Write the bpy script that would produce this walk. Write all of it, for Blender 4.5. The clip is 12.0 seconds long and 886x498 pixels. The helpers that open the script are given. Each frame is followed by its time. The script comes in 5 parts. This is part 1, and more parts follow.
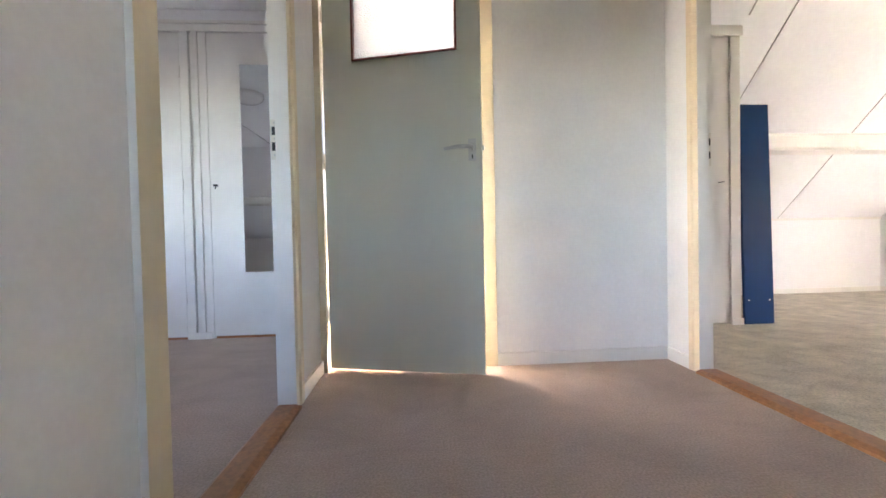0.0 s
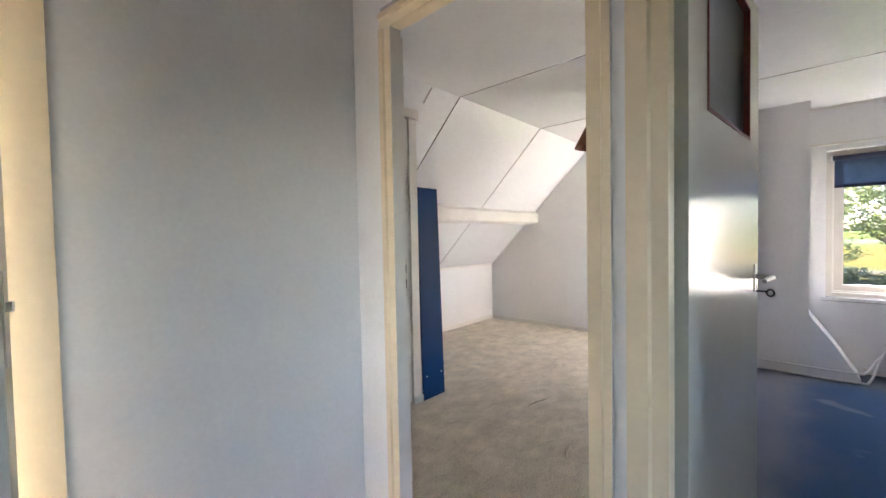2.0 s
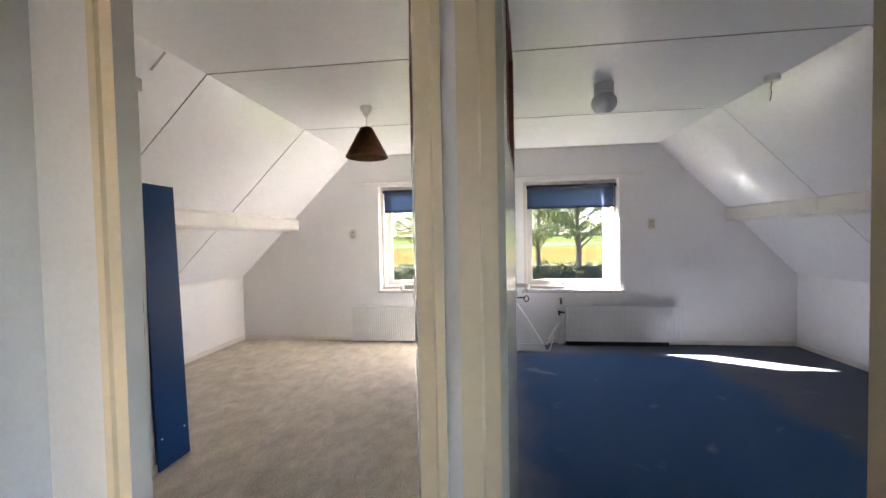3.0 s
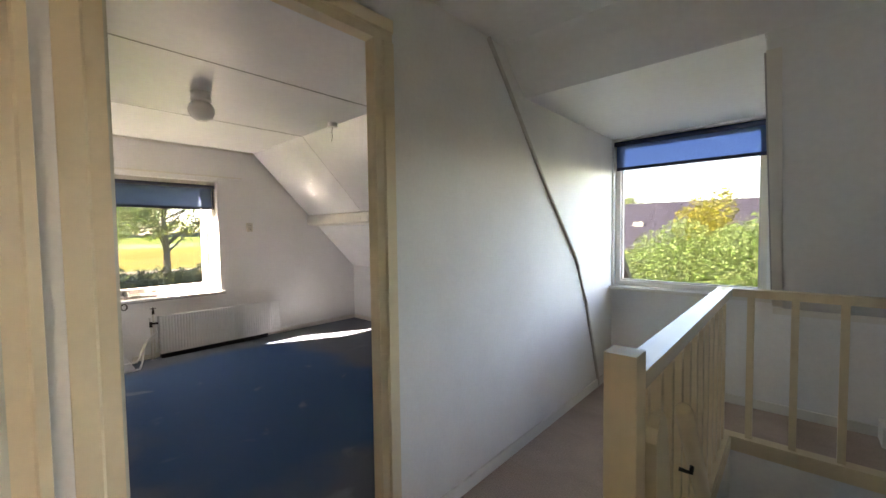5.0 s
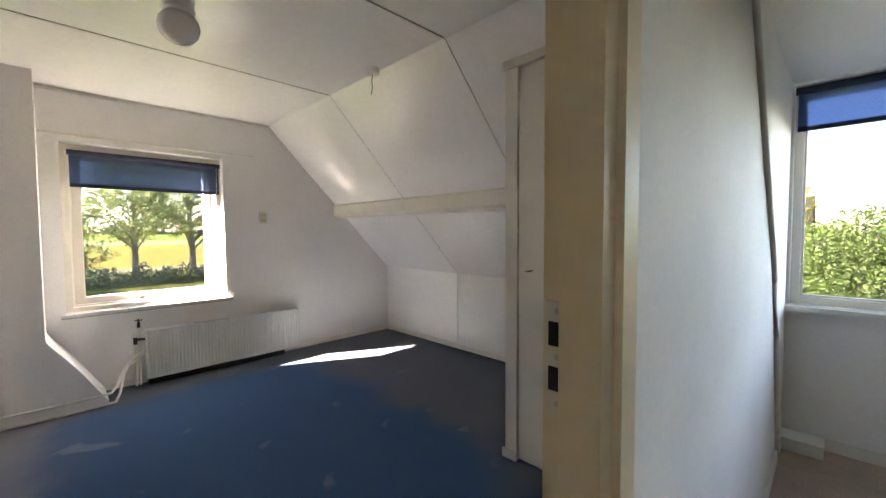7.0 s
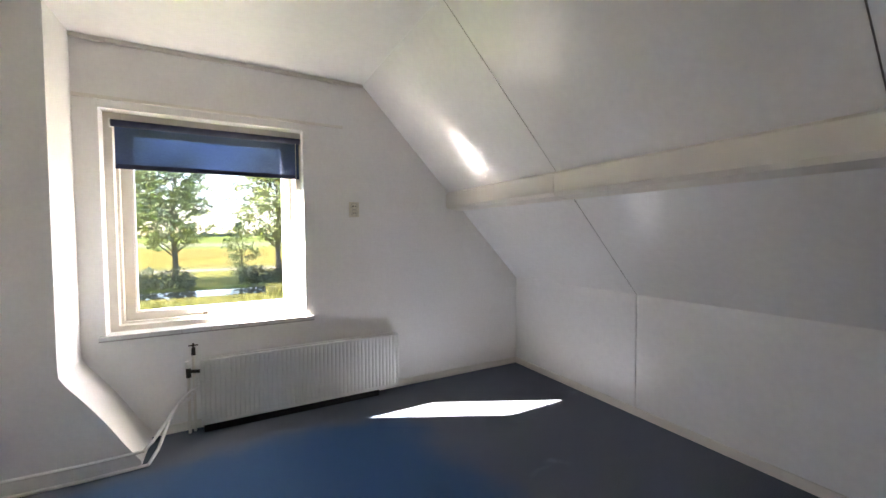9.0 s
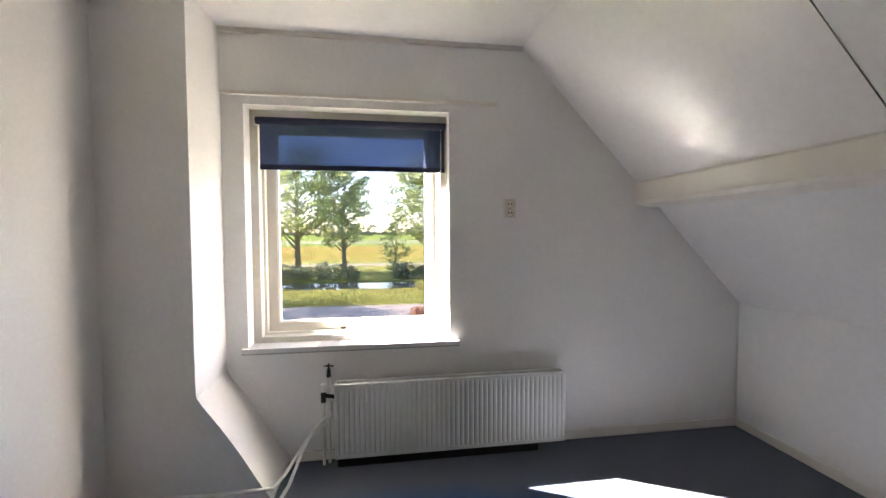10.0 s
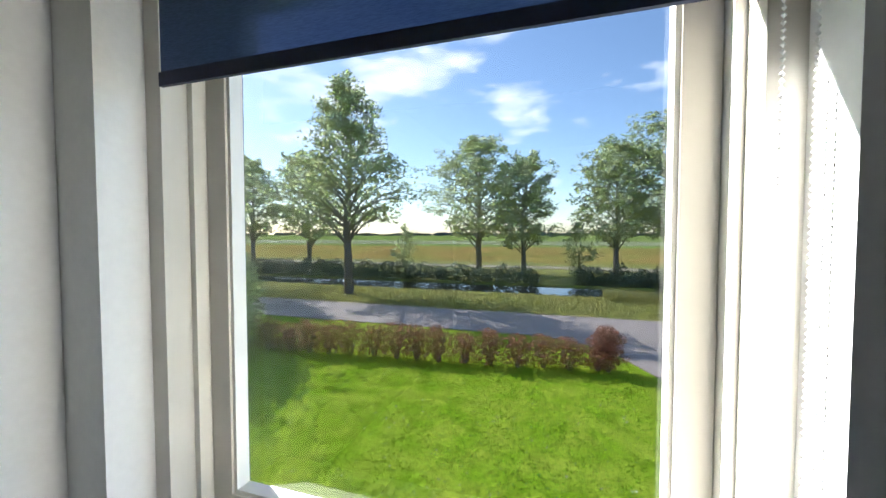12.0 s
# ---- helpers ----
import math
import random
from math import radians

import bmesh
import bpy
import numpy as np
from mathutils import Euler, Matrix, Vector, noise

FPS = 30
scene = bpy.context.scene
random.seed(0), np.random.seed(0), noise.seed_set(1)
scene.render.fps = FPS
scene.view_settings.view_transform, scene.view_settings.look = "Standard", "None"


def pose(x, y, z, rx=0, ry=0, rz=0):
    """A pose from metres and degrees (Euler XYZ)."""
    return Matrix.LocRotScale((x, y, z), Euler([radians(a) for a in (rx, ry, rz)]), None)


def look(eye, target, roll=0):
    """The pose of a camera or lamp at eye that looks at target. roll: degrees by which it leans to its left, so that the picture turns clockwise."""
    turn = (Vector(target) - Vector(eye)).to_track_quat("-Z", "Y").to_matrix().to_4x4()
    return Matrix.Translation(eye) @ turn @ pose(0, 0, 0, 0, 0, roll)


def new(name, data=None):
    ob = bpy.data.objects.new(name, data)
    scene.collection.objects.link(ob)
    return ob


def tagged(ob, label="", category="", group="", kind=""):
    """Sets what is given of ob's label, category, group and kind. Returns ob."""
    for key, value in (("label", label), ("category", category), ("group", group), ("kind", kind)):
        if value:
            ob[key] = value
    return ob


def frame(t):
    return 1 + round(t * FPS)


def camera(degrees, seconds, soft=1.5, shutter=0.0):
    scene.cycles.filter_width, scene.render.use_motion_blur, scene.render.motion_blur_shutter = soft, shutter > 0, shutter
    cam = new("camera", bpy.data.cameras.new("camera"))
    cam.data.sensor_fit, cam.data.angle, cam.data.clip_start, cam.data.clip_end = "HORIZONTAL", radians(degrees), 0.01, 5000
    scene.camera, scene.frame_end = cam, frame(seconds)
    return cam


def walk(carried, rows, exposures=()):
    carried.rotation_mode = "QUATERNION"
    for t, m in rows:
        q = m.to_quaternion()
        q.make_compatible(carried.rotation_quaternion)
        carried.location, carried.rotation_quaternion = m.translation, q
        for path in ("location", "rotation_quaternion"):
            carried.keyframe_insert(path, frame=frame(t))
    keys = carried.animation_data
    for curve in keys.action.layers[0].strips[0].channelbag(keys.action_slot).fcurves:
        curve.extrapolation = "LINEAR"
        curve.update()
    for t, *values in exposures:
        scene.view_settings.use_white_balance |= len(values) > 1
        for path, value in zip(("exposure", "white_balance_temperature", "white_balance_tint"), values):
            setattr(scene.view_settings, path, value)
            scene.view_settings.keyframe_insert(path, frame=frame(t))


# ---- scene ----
cam = camera(97.3, 12.0)

PATH = [
    (0, (0.069, 0.102, 0.626), (0.198, 2.098, 0.589), -1.2),
    (0.5, (0.105, 0.226, 0.763), (0.385, 2.206, 0.715), -1.3),
    (1, (0.233, 0.351, 0.92), (0.842, 2.255, 0.871), -1.2),
    (1.5, (0.355, 0.474, 1.045), (1.391, 2.184, 0.996), -1.4),
    (2, (0.396, 0.682, 1.181), (1.869, 2.034, 1.122), -1.1),
    (2.5, (0.454, 0.812, 1.203), (2.253, 1.684, 1.141), -1.1),
    (3, (0.499, 0.911, 1.231), (2.484, 1.149, 1.171), -1.1),
    (3.5, (0.393, 1.011, 1.25), (2.346, 0.584, 1.193), -1.1),
    (3.7, (0.32, 1.0, 1.286), (2.202, 0.329, 1.214), -1.1),
    (5.3, (0.191, 1.052, 1.239), (1.502, -0.456, 1.153), -0.7),
    (5.5, (0.229, 0.989, 1.234), (1.542, -0.517, 1.146), -0.6),
    (6, (0.508, 0.904, 1.224), (1.832, -0.592, 1.14), -0.4),
    (6.5, (0.806, 0.74, 1.217), (2.174, -0.716, 1.129), -0.3),
    (7, (1.163, 0.565, 1.198), (2.579, -0.845, 1.107), -0.3),
    (7.2, (1.297, 0.485, 1.168), (2.737, -0.901, 1.093), -0.2),
    (8.8, (2.177, 0.003, 1.156), (3.856, -1.08, 1.077), -0.1),
    (9, (2.299, -0.076, 1.16), (4.051, -1.038, 1.083), -0.3),
    (9.5, (2.549, -0.185, 1.17), (4.445, -0.817, 1.092), -0.2),
    (10, (2.938, -0.181, 1.198), (4.916, -0.468, 1.118), -0.2),
    (10.5, (3.351, -0.216, 1.199), (5.35, -0.202, 1.121), -0.2),
    (11, (3.83, -0.244, 1.225), (5.807, 0.046, 1.148), -0.2),
    (11.5, (4.219, -0.241, 1.238), (6.162, 0.226, 1.163), -0.2),
    (12, (4.575, -0.268, 1.259), (6.475, 0.353, 1.184), -0.0),
]
# the phone's own exposure and white balance along the way
EXPOSURE = [(0.0, 6.44, 6750, 23), (0.6, 6.14, 6600, 23), (1.5, 5.93, 6450, 21), (2.5, 5.76, 6400, 21), (3.5, 5.66, 6750, 22), (5.5, 5.82, 8150, 21), (6.2, 5.83, 8050, 20), (7.0, 5.75, 7650, 19), (9.0, 5.74, 7000, 18), (9.5, 5.54, 7000, 18), (10.5, 5.20, 7100, 19), (11.3, 4.64, 7050, 19), (12.0, 3.90, 6100, 6)]
walk(cam, [(t, look(eye, target, roll)) for t, eye, target, roll in PATH], EXPOSURE)

# ---- light ----
SUN_EL, SUN_AZ = 37.4, (0.4523, 0.892)
world = bpy.data.worlds.new("sky")
scene.world = world
world.use_nodes = True
wn, wl = world.node_tree.nodes, world.node_tree.links
sky = wn.new("ShaderNodeTexSky")
sky.sky_type, sky.sun_disc = "NISHITA", False
sky.sun_elevation, sky.sun_rotation = radians(SUN_EL), math.atan2(SUN_AZ[0], SUN_AZ[1])
sky.air_density, sky.dust_density, sky.ozone_density = 1.0, 0.4, 2.6
tc = wn.new("ShaderNodeTexCoord")
mp = wn.new("ShaderNodeMapping")
mp.inputs["Scale"].default_value = (2.2, 2.2, 6.5)
mp.inputs["Location"].default_value = (0.35, 0.1, 0.0)
cl = wn.new("ShaderNodeTexNoise")
cl.inputs["Scale"].default_value, cl.inputs["Detail"].default_value, cl.inputs["Roughness"].default_value = 1.6, 7, 0.55
ramp = wn.new("ShaderNodeValToRGB")
ramp.color_ramp.elements[0].position, ramp.color_ramp.elements[1].position = 0.57, 0.73
mixc = wn.new("ShaderNodeMix")
mixc.data_type = "RGBA"
mixc.inputs["B"].default_value = (8.0, 8.2, 8.5, 1)
bg = wn["Background"]
bg.inputs["Strength"].default_value = 0.15
wl.new(tc.outputs["Generated"], mp.inputs["Vector"])
wl.new(mp.outputs["Vector"], cl.inputs["Vector"])
wl.new(cl.outputs["Fac"], ramp.inputs["Fac"])
wl.new(ramp.outputs["Color"], mixc.inputs["Factor"])
wl.new(sky.outputs["Color"], mixc.inputs["A"])
wl.new(mixc.outputs["Result"], bg.inputs["Color"])

sun = new("sun", bpy.data.lights.new("sun", "SUN"))
scene.cycles.caustics_reflective, scene.cycles.blur_glossy = True, 0.2
sun.data.energy, sun.data.angle, sun.data.color = 3.7, radians(0.5), (1.0, 0.96, 0.91)
ce = math.cos(radians(SUN_EL))
sun.matrix_world = look((SUN_AZ[0] * ce * 60, SUN_AZ[1] * ce * 60, math.sin(radians(SUN_EL)) * 60), (0, 0, 0))


# ---- materials ----
def mat(name, color, rough=0.6, metal=0.0, grain=0.0, grain_scale=80.0, stain=0.0, stain_scale=1.5, bump=0.0, bump_scale=150.0,
        spec=0.5, tint=None, coat=0.0, vary=0.0):
    m = bpy.data.materials.new(name)
    m.use_nodes = True
    n, l = m.node_tree.nodes, m.node_tree.links
    b = n["Principled BSDF"]
    b.inputs["Roughness"].default_value, b.inputs["Metallic"].default_value = rough, metal
    b.inputs["Specular IOR Level"].default_value = spec
    b.inputs["Coat Weight"].default_value = coat
    b.inputs["Base Color"].default_value = (*color, 1)
    co = n.new("ShaderNodeTexCoord")
    last = None

    def mul(prev, fac_socket, low, high):
        r = n.new("ShaderNodeMapRange")
        r.inputs["From Min"].default_value, r.inputs["From Max"].default_value = 0.3, 0.7
        r.inputs["To Min"].default_value, r.inputs["To Max"].default_value = low, high
        l.new(fac_socket, r.inputs["Value"])
        v = n.new("ShaderNodeMix")
        v.data_type, v.blend_type = "RGBA", "MULTIPLY"
        v.inputs["Factor"].default_value = 1.0
        if prev is None:
            v.inputs["A"].default_value = (*color, 1)
        else:
            l.new(prev, v.inputs["A"])
        c = n.new("ShaderNodeCombineColor")
        for k in ("Red", "Green", "Blue"):
            l.new(r.outputs["Result"], c.inputs[k])
        l.new(c.outputs["Color"], v.inputs["B"])
        return v.outputs["Result"]

    if tint is not None:
        t1 = n.new("ShaderNodeTexNoise")
        t1.inputs["Scale"].default_value, t1.inputs["Detail"].default_value = stain_scale * 0.7, 4
        l.new(co.outputs["Object"], t1.inputs["Vector"])
        r = n.new("ShaderNodeMapRange")
        r.inputs["From Min"].default_value, r.inputs["From Max"].default_value = 0.35, 0.65
        l.new(t1.outputs["Fac"], r.inputs["Value"])
        v = n.new("ShaderNodeMix")
        v.data_type = "RGBA"
        v.inputs["A"].default_value, v.inputs["B"].default_value = (*color, 1), (*tint, 1)
        l.new(r.outputs["Result"], v.inputs["Factor"])
        last = v.outputs["Result"]
    if stain:
        t2 = n.new("ShaderNodeTexNoise")
        t2.inputs["Scale"].default_value, t2.inputs["Detail"].default_value = stain_scale, 6
        l.new(co.outputs["Object"], t2.inputs["Vector"])
        last = mul(last, t2.outputs["Fac"], 1 - stain, 1 + stain * 0.4)
    if grain:
        t3 = n.new("ShaderNodeTexNoise")
        t3.inputs["Scale"].default_value, t3.inputs["Detail"].default_value = grain_scale, 3
        l.new(co.outputs["Object"], t3.inputs["Vector"])
        last = mul(last, t3.outputs["Fac"], 1 - grain, 1 + grain)
    if vary:
        oi = n.new("ShaderNodeObjectInfo")
        r = n.new("ShaderNodeMath")
        r.operation = "MULTIPLY_ADD"
        r.inputs[1].default_value, r.inputs[2].default_value = 0.4, 0.3
        l.new(oi.outputs["Random"], r.inputs[0])
        last = mul(last, r.outputs[0], 1 - vary, 1 + vary)
    if last is not None:
        l.new(last, b.inputs["Base Color"])
    if bump:
        t4 = n.new("ShaderNodeTexNoise")
        t4.inputs["Scale"].default_value, t4.inputs["Detail"].default_value = bump_scale, 4
        l.new(co.outputs["Object"], t4.inputs["Vector"])
        bp = n.new("ShaderNodeBump")
        bp.inputs["Strength"].default_value, bp.inputs["Distance"].default_value = bump, 0.004
        l.new(t4.outputs["Fac"], bp.inputs["Height"])
        l.new(bp.outputs["Normal"], b.inputs["Normal"])
    return m


M_PAPER = mat("landing_wallpaper", (0.85, 0.83, 0.785), 0.8, spec=0.2, stain=0.07, stain_scale=2.2, grain=0.02, grain_scale=60, bump=0.12, bump_scale=70)
M_PIPE = mat("grey_pipe_paint", (0.60, 0.56, 0.50), 0.5, stain=0.1, stain_scale=6)
M_WALL = mat("white_wallpaper", (0.86, 0.85, 0.83), 0.8, spec=0.2, stain=0.05, stain_scale=1.2, grain=0.02, grain_scale=60, bump=0.12, bump_scale=70)
M_SLOPE = mat("white_gloss_board", (0.86, 0.86, 0.85), 0.26, stain=0.05, stain_scale=0.9, grain=0.02, grain_scale=30, bump=0.12, bump_scale=25)
M_CEIL = mat("white_board", (0.86, 0.86, 0.85), 0.40, stain=0.05, stain_scale=0.9, grain=0.02, grain_scale=30, bump=0.12, bump_scale=25)
M_JOINT = mat("joint_gap", (0.40, 0.385, 0.365), 0.9)
M_CREAM = mat("cream_paint", (0.79, 0.66, 0.45), 0.32, stain=0.08, stain_scale=3, grain=0.02, grain_scale=40, bump=0.08, bump_scale=40)
M_RAIL = mat("gloss_cream_paint", (0.79, 0.68, 0.48), 0.30, stain=0.06, stain_scale=3, bump=0.05, bump_scale=30, coat=1.0)
M_TRIM = mat("white_paint", (0.80, 0.77, 0.70), 0.34, stain=0.06, stain_scale=4, bump=0.06, bump_scale=40)
M_DOOR = mat("grey_door_paint", (0.69, 0.67, 0.56), 0.17, stain=0.04, stain_scale=2, bump=0.04, bump_scale=18)
M_SASH = mat("sash_paint", (0.69, 0.65, 0.58), 0.3, stain=0.08, stain_scale=6, bump=0.05, bump_scale=30)
M_BROWN = mat("mahogany_bead", (0.16, 0.030, 0.020), 0.35, grain=0.2, grain_scale=50)
M_OAK = mat("varnished_threshold", (0.42, 0.17, 0.06), 0.38, stain=0.25, stain_scale=9, grain=0.2, grain_scale=60, bump=0.1)
M_STEEL = mat("aluminium", (0.56, 0.545, 0.51), 0.30, metal=1.0, stain=0.1, stain_scale=30)
M_BRASS = mat("aged_brass", (0.045, 0.036, 0.028), 0.5, metal=0.3, stain=0.3, stain_scale=60)
M_DARK = mat("dark_hole", (0.012, 0.011, 0.01), 0.7)
M_PLASTIC = mat("ivory_plastic", (0.72, 0.67, 0.56), 0.35, stain=0.05, stain_scale=20)
M_WHITEPL = mat("white_plastic", (0.82, 0.81, 0.78), 0.4, stain=0.08, stain_scale=20)
M_RAD = mat("radiator_enamel", (0.77, 0.77, 0.74), 0.28, stain=0.04, stain_scale=5)
M_NAVY = mat("navy_laminate", (0.002, 0.040, 0.13), 0.45, spec=0.15, stain=0.1, stain_scale=2.5, bump=0.05, bump_scale=60)
M_TILE = mat("glazed_white_tile", (0.72, 0.72, 0.71), 0.19, stain=0.05, stain_scale=6, vary=0.05)
M_GROUT = mat("tile_grout", (0.40, 0.39, 0.36), 0.9, grain=0.2)
M_WICKER = mat("wicker_cane", (0.25, 0.095, 0.040), 0.6, stain=0.4, stain_scale=40, grain=0.3, grain_scale=200, bump=0.5)
M_OPAL = mat("opal_glass", (0.92, 0.91, 0.88), 0.12)
M_OPAL.node_tree.nodes["Principled BSDF"].inputs["Subsurface Weight"].default_value = 0.8
M_OPAL.node_tree.nodes["Principled BSDF"].inputs["Subsurface Radius"].default_value = (0.06, 0.06, 0.06)
M_MIRROR = mat("mirror_silver", (0.88, 0.89, 0.88), 0.02, metal=1.0)
M_CARPET_L = mat("taupe_carpet", (0.56, 0.43, 0.355), 0.95, stain=0.14, stain_scale=2.2, grain=0.16, grain_scale=150, bump=0.9, bump_scale=320, spec=0.1)
M_CARPET_B = mat("beige_carpet", (0.65, 0.575, 0.455), 0.95, stain=0.16, stain_scale=7.0, grain=0.20, grain_scale=120, bump=0.8, bump_scale=130, spec=0.1, tint=(0.57, 0.51, 0.41))
M_BRICK = mat("outer_brick", (0.33, 0.16, 0.11), 0.85, stain=0.2, stain_scale=3, grain=0.2, grain_scale=30)
M_ROOF = mat("roof_tile", (0.10, 0.08, 0.08), 0.7, stain=0.2, stain_scale=2)


def scuffed(m, scale, low, high):
    """Trodden streaks in a pile, laid along the way people walked."""
    n, l = m.node_tree.nodes, m.node_tree.links
    b = n["Principled BSDF"]
    base = b.inputs["Base Color"].links[0].from_socket
    co, turn, nz, r, sc = n.new("ShaderNodeTexCoord"), n.new("ShaderNodeMapping"), n.new("ShaderNodeTexNoise"), n.new("ShaderNodeMapRange"), n.new("ShaderNodeVectorMath")
    turn.inputs["Rotation"].default_value = (0, 0, 0.6)
    turn.inputs["Scale"].default_value = (0.8, 1.3, 1)
    nz.inputs["Scale"].default_value, nz.inputs["Detail"].default_value, nz.inputs["Roughness"].default_value, nz.inputs["Distortion"].default_value = scale, 8, 0.68, 0.8
    r.inputs["From Min"].default_value, r.inputs["From Max"].default_value = 0.32, 0.58
    r.inputs["To Min"].default_value, r.inputs["To Max"].default_value = low, high
    sc.operation = "SCALE"
    l.new(co.outputs["Object"], turn.inputs["Vector"])
    l.new(turn.outputs["Vector"], nz.inputs["Vector"])
    l.new(nz.outputs["Fac"], r.inputs["Value"])
    l.new(base, sc.inputs[0])
    l.new(r.outputs["Result"], sc.inputs["Scale"])
    l.new(sc.outputs["Vector"], b.inputs["Base Color"])


scuffed(M_CARPET_B, 11.0, 0.84, 1.04)
scuffed(M_CARPET_L, 3.0, 0.90, 1.04)


def carpet_blue():
    m = mat("blue_carpet", (0.03, 0.075, 0.23), 0.95, spec=0.1, grain=0.25, grain_scale=260, bump=0.9, bump_scale=320)
    n, l = m.node_tree.nodes, m.node_tree.links
    b = n["Principled BSDF"]
    co = n.new("ShaderNodeTexCoord")
    sep = n.new("ShaderNodeSeparateXYZ")
    wob = n.new("ShaderNodeTexNoise")
    wob.inputs["Scale"].default_value, wob.inputs["Detail"].default_value = 1.7, 5
    l.new(co.outputs["Object"], wob.inputs["Vector"])
    l.new(co.outputs["Object"], sep.inputs["Vector"])

    def math_(op, a, c, d=None):
        q = n.new("ShaderNodeMath")
        q.operation = op
        for i, v in enumerate((a, c, d)):
            if v is None:
                continue
            if isinstance(v, (int, float)):
                q.inputs[i].default_value = v
            else:
                l.new(v, q.inputs[i])
        return q.outputs[0]

    wobble = math_("MULTIPLY_ADD", wob.outputs["Fac"], 2.2, -1.1)
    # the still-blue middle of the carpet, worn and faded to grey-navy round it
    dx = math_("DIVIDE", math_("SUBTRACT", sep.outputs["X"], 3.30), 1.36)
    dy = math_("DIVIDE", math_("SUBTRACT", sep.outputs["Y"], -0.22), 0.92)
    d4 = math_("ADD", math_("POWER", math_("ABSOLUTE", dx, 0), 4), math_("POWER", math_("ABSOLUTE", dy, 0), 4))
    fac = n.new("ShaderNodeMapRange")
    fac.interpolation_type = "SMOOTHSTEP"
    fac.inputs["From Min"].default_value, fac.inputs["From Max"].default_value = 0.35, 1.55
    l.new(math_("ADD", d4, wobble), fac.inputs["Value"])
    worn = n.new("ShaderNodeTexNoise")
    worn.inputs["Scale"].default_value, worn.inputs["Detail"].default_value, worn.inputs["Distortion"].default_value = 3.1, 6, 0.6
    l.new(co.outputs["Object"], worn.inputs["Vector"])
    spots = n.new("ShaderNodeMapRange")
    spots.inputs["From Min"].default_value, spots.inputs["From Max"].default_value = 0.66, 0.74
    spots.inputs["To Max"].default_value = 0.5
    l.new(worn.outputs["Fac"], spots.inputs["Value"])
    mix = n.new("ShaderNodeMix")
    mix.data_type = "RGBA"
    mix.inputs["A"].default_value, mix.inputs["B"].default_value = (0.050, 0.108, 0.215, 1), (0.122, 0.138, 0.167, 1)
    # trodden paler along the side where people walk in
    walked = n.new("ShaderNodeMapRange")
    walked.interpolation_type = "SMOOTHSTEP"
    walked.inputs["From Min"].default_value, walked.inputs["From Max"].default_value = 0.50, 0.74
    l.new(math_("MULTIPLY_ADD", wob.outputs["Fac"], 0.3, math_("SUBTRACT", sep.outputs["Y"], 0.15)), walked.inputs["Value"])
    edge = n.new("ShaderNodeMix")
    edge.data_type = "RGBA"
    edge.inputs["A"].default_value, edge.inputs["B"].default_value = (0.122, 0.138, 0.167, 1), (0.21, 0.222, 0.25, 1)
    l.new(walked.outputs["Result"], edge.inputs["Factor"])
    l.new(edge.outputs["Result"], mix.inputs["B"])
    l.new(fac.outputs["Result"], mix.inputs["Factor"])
    mix2 = n.new("ShaderNodeMix")
    mix2.data_type = "RGBA"
    mix2.inputs["B"].default_value = (0.24, 0.27, 0.33, 1)
    l.new(spots.outputs["Result"], mix2.inputs["Factor"])
    l.new(mix.outputs["Result"], mix2.inputs["A"])
    gr = n.new("ShaderNodeTexNoise")
    gr.inputs["Scale"].default_value = 240
    l.new(co.outputs["Object"], gr.inputs["Vector"])
    mr = n.new("ShaderNodeMapRange")
    mr.inputs["From Min"].default_value, mr.inputs["From Max"].default_value = 0.3, 0.7
    mr.inputs["To Min"].default_value, mr.inputs["To Max"].default_value = 0.75, 1.25
    l.new(gr.outputs["Fac"], mr.inputs["Value"])
    sc = n.new("ShaderNodeVectorMath")
    sc.operation = "SCALE"
    l.new(mix2.outputs["Result"], sc.inputs[0])
    l.new(mr.outputs["Result"], sc.inputs["Scale"])
    l.new(sc.outputs["Vector"], b.inputs["Base Color"])
    return m


M_CARPET_BLUE = carpet_blue()


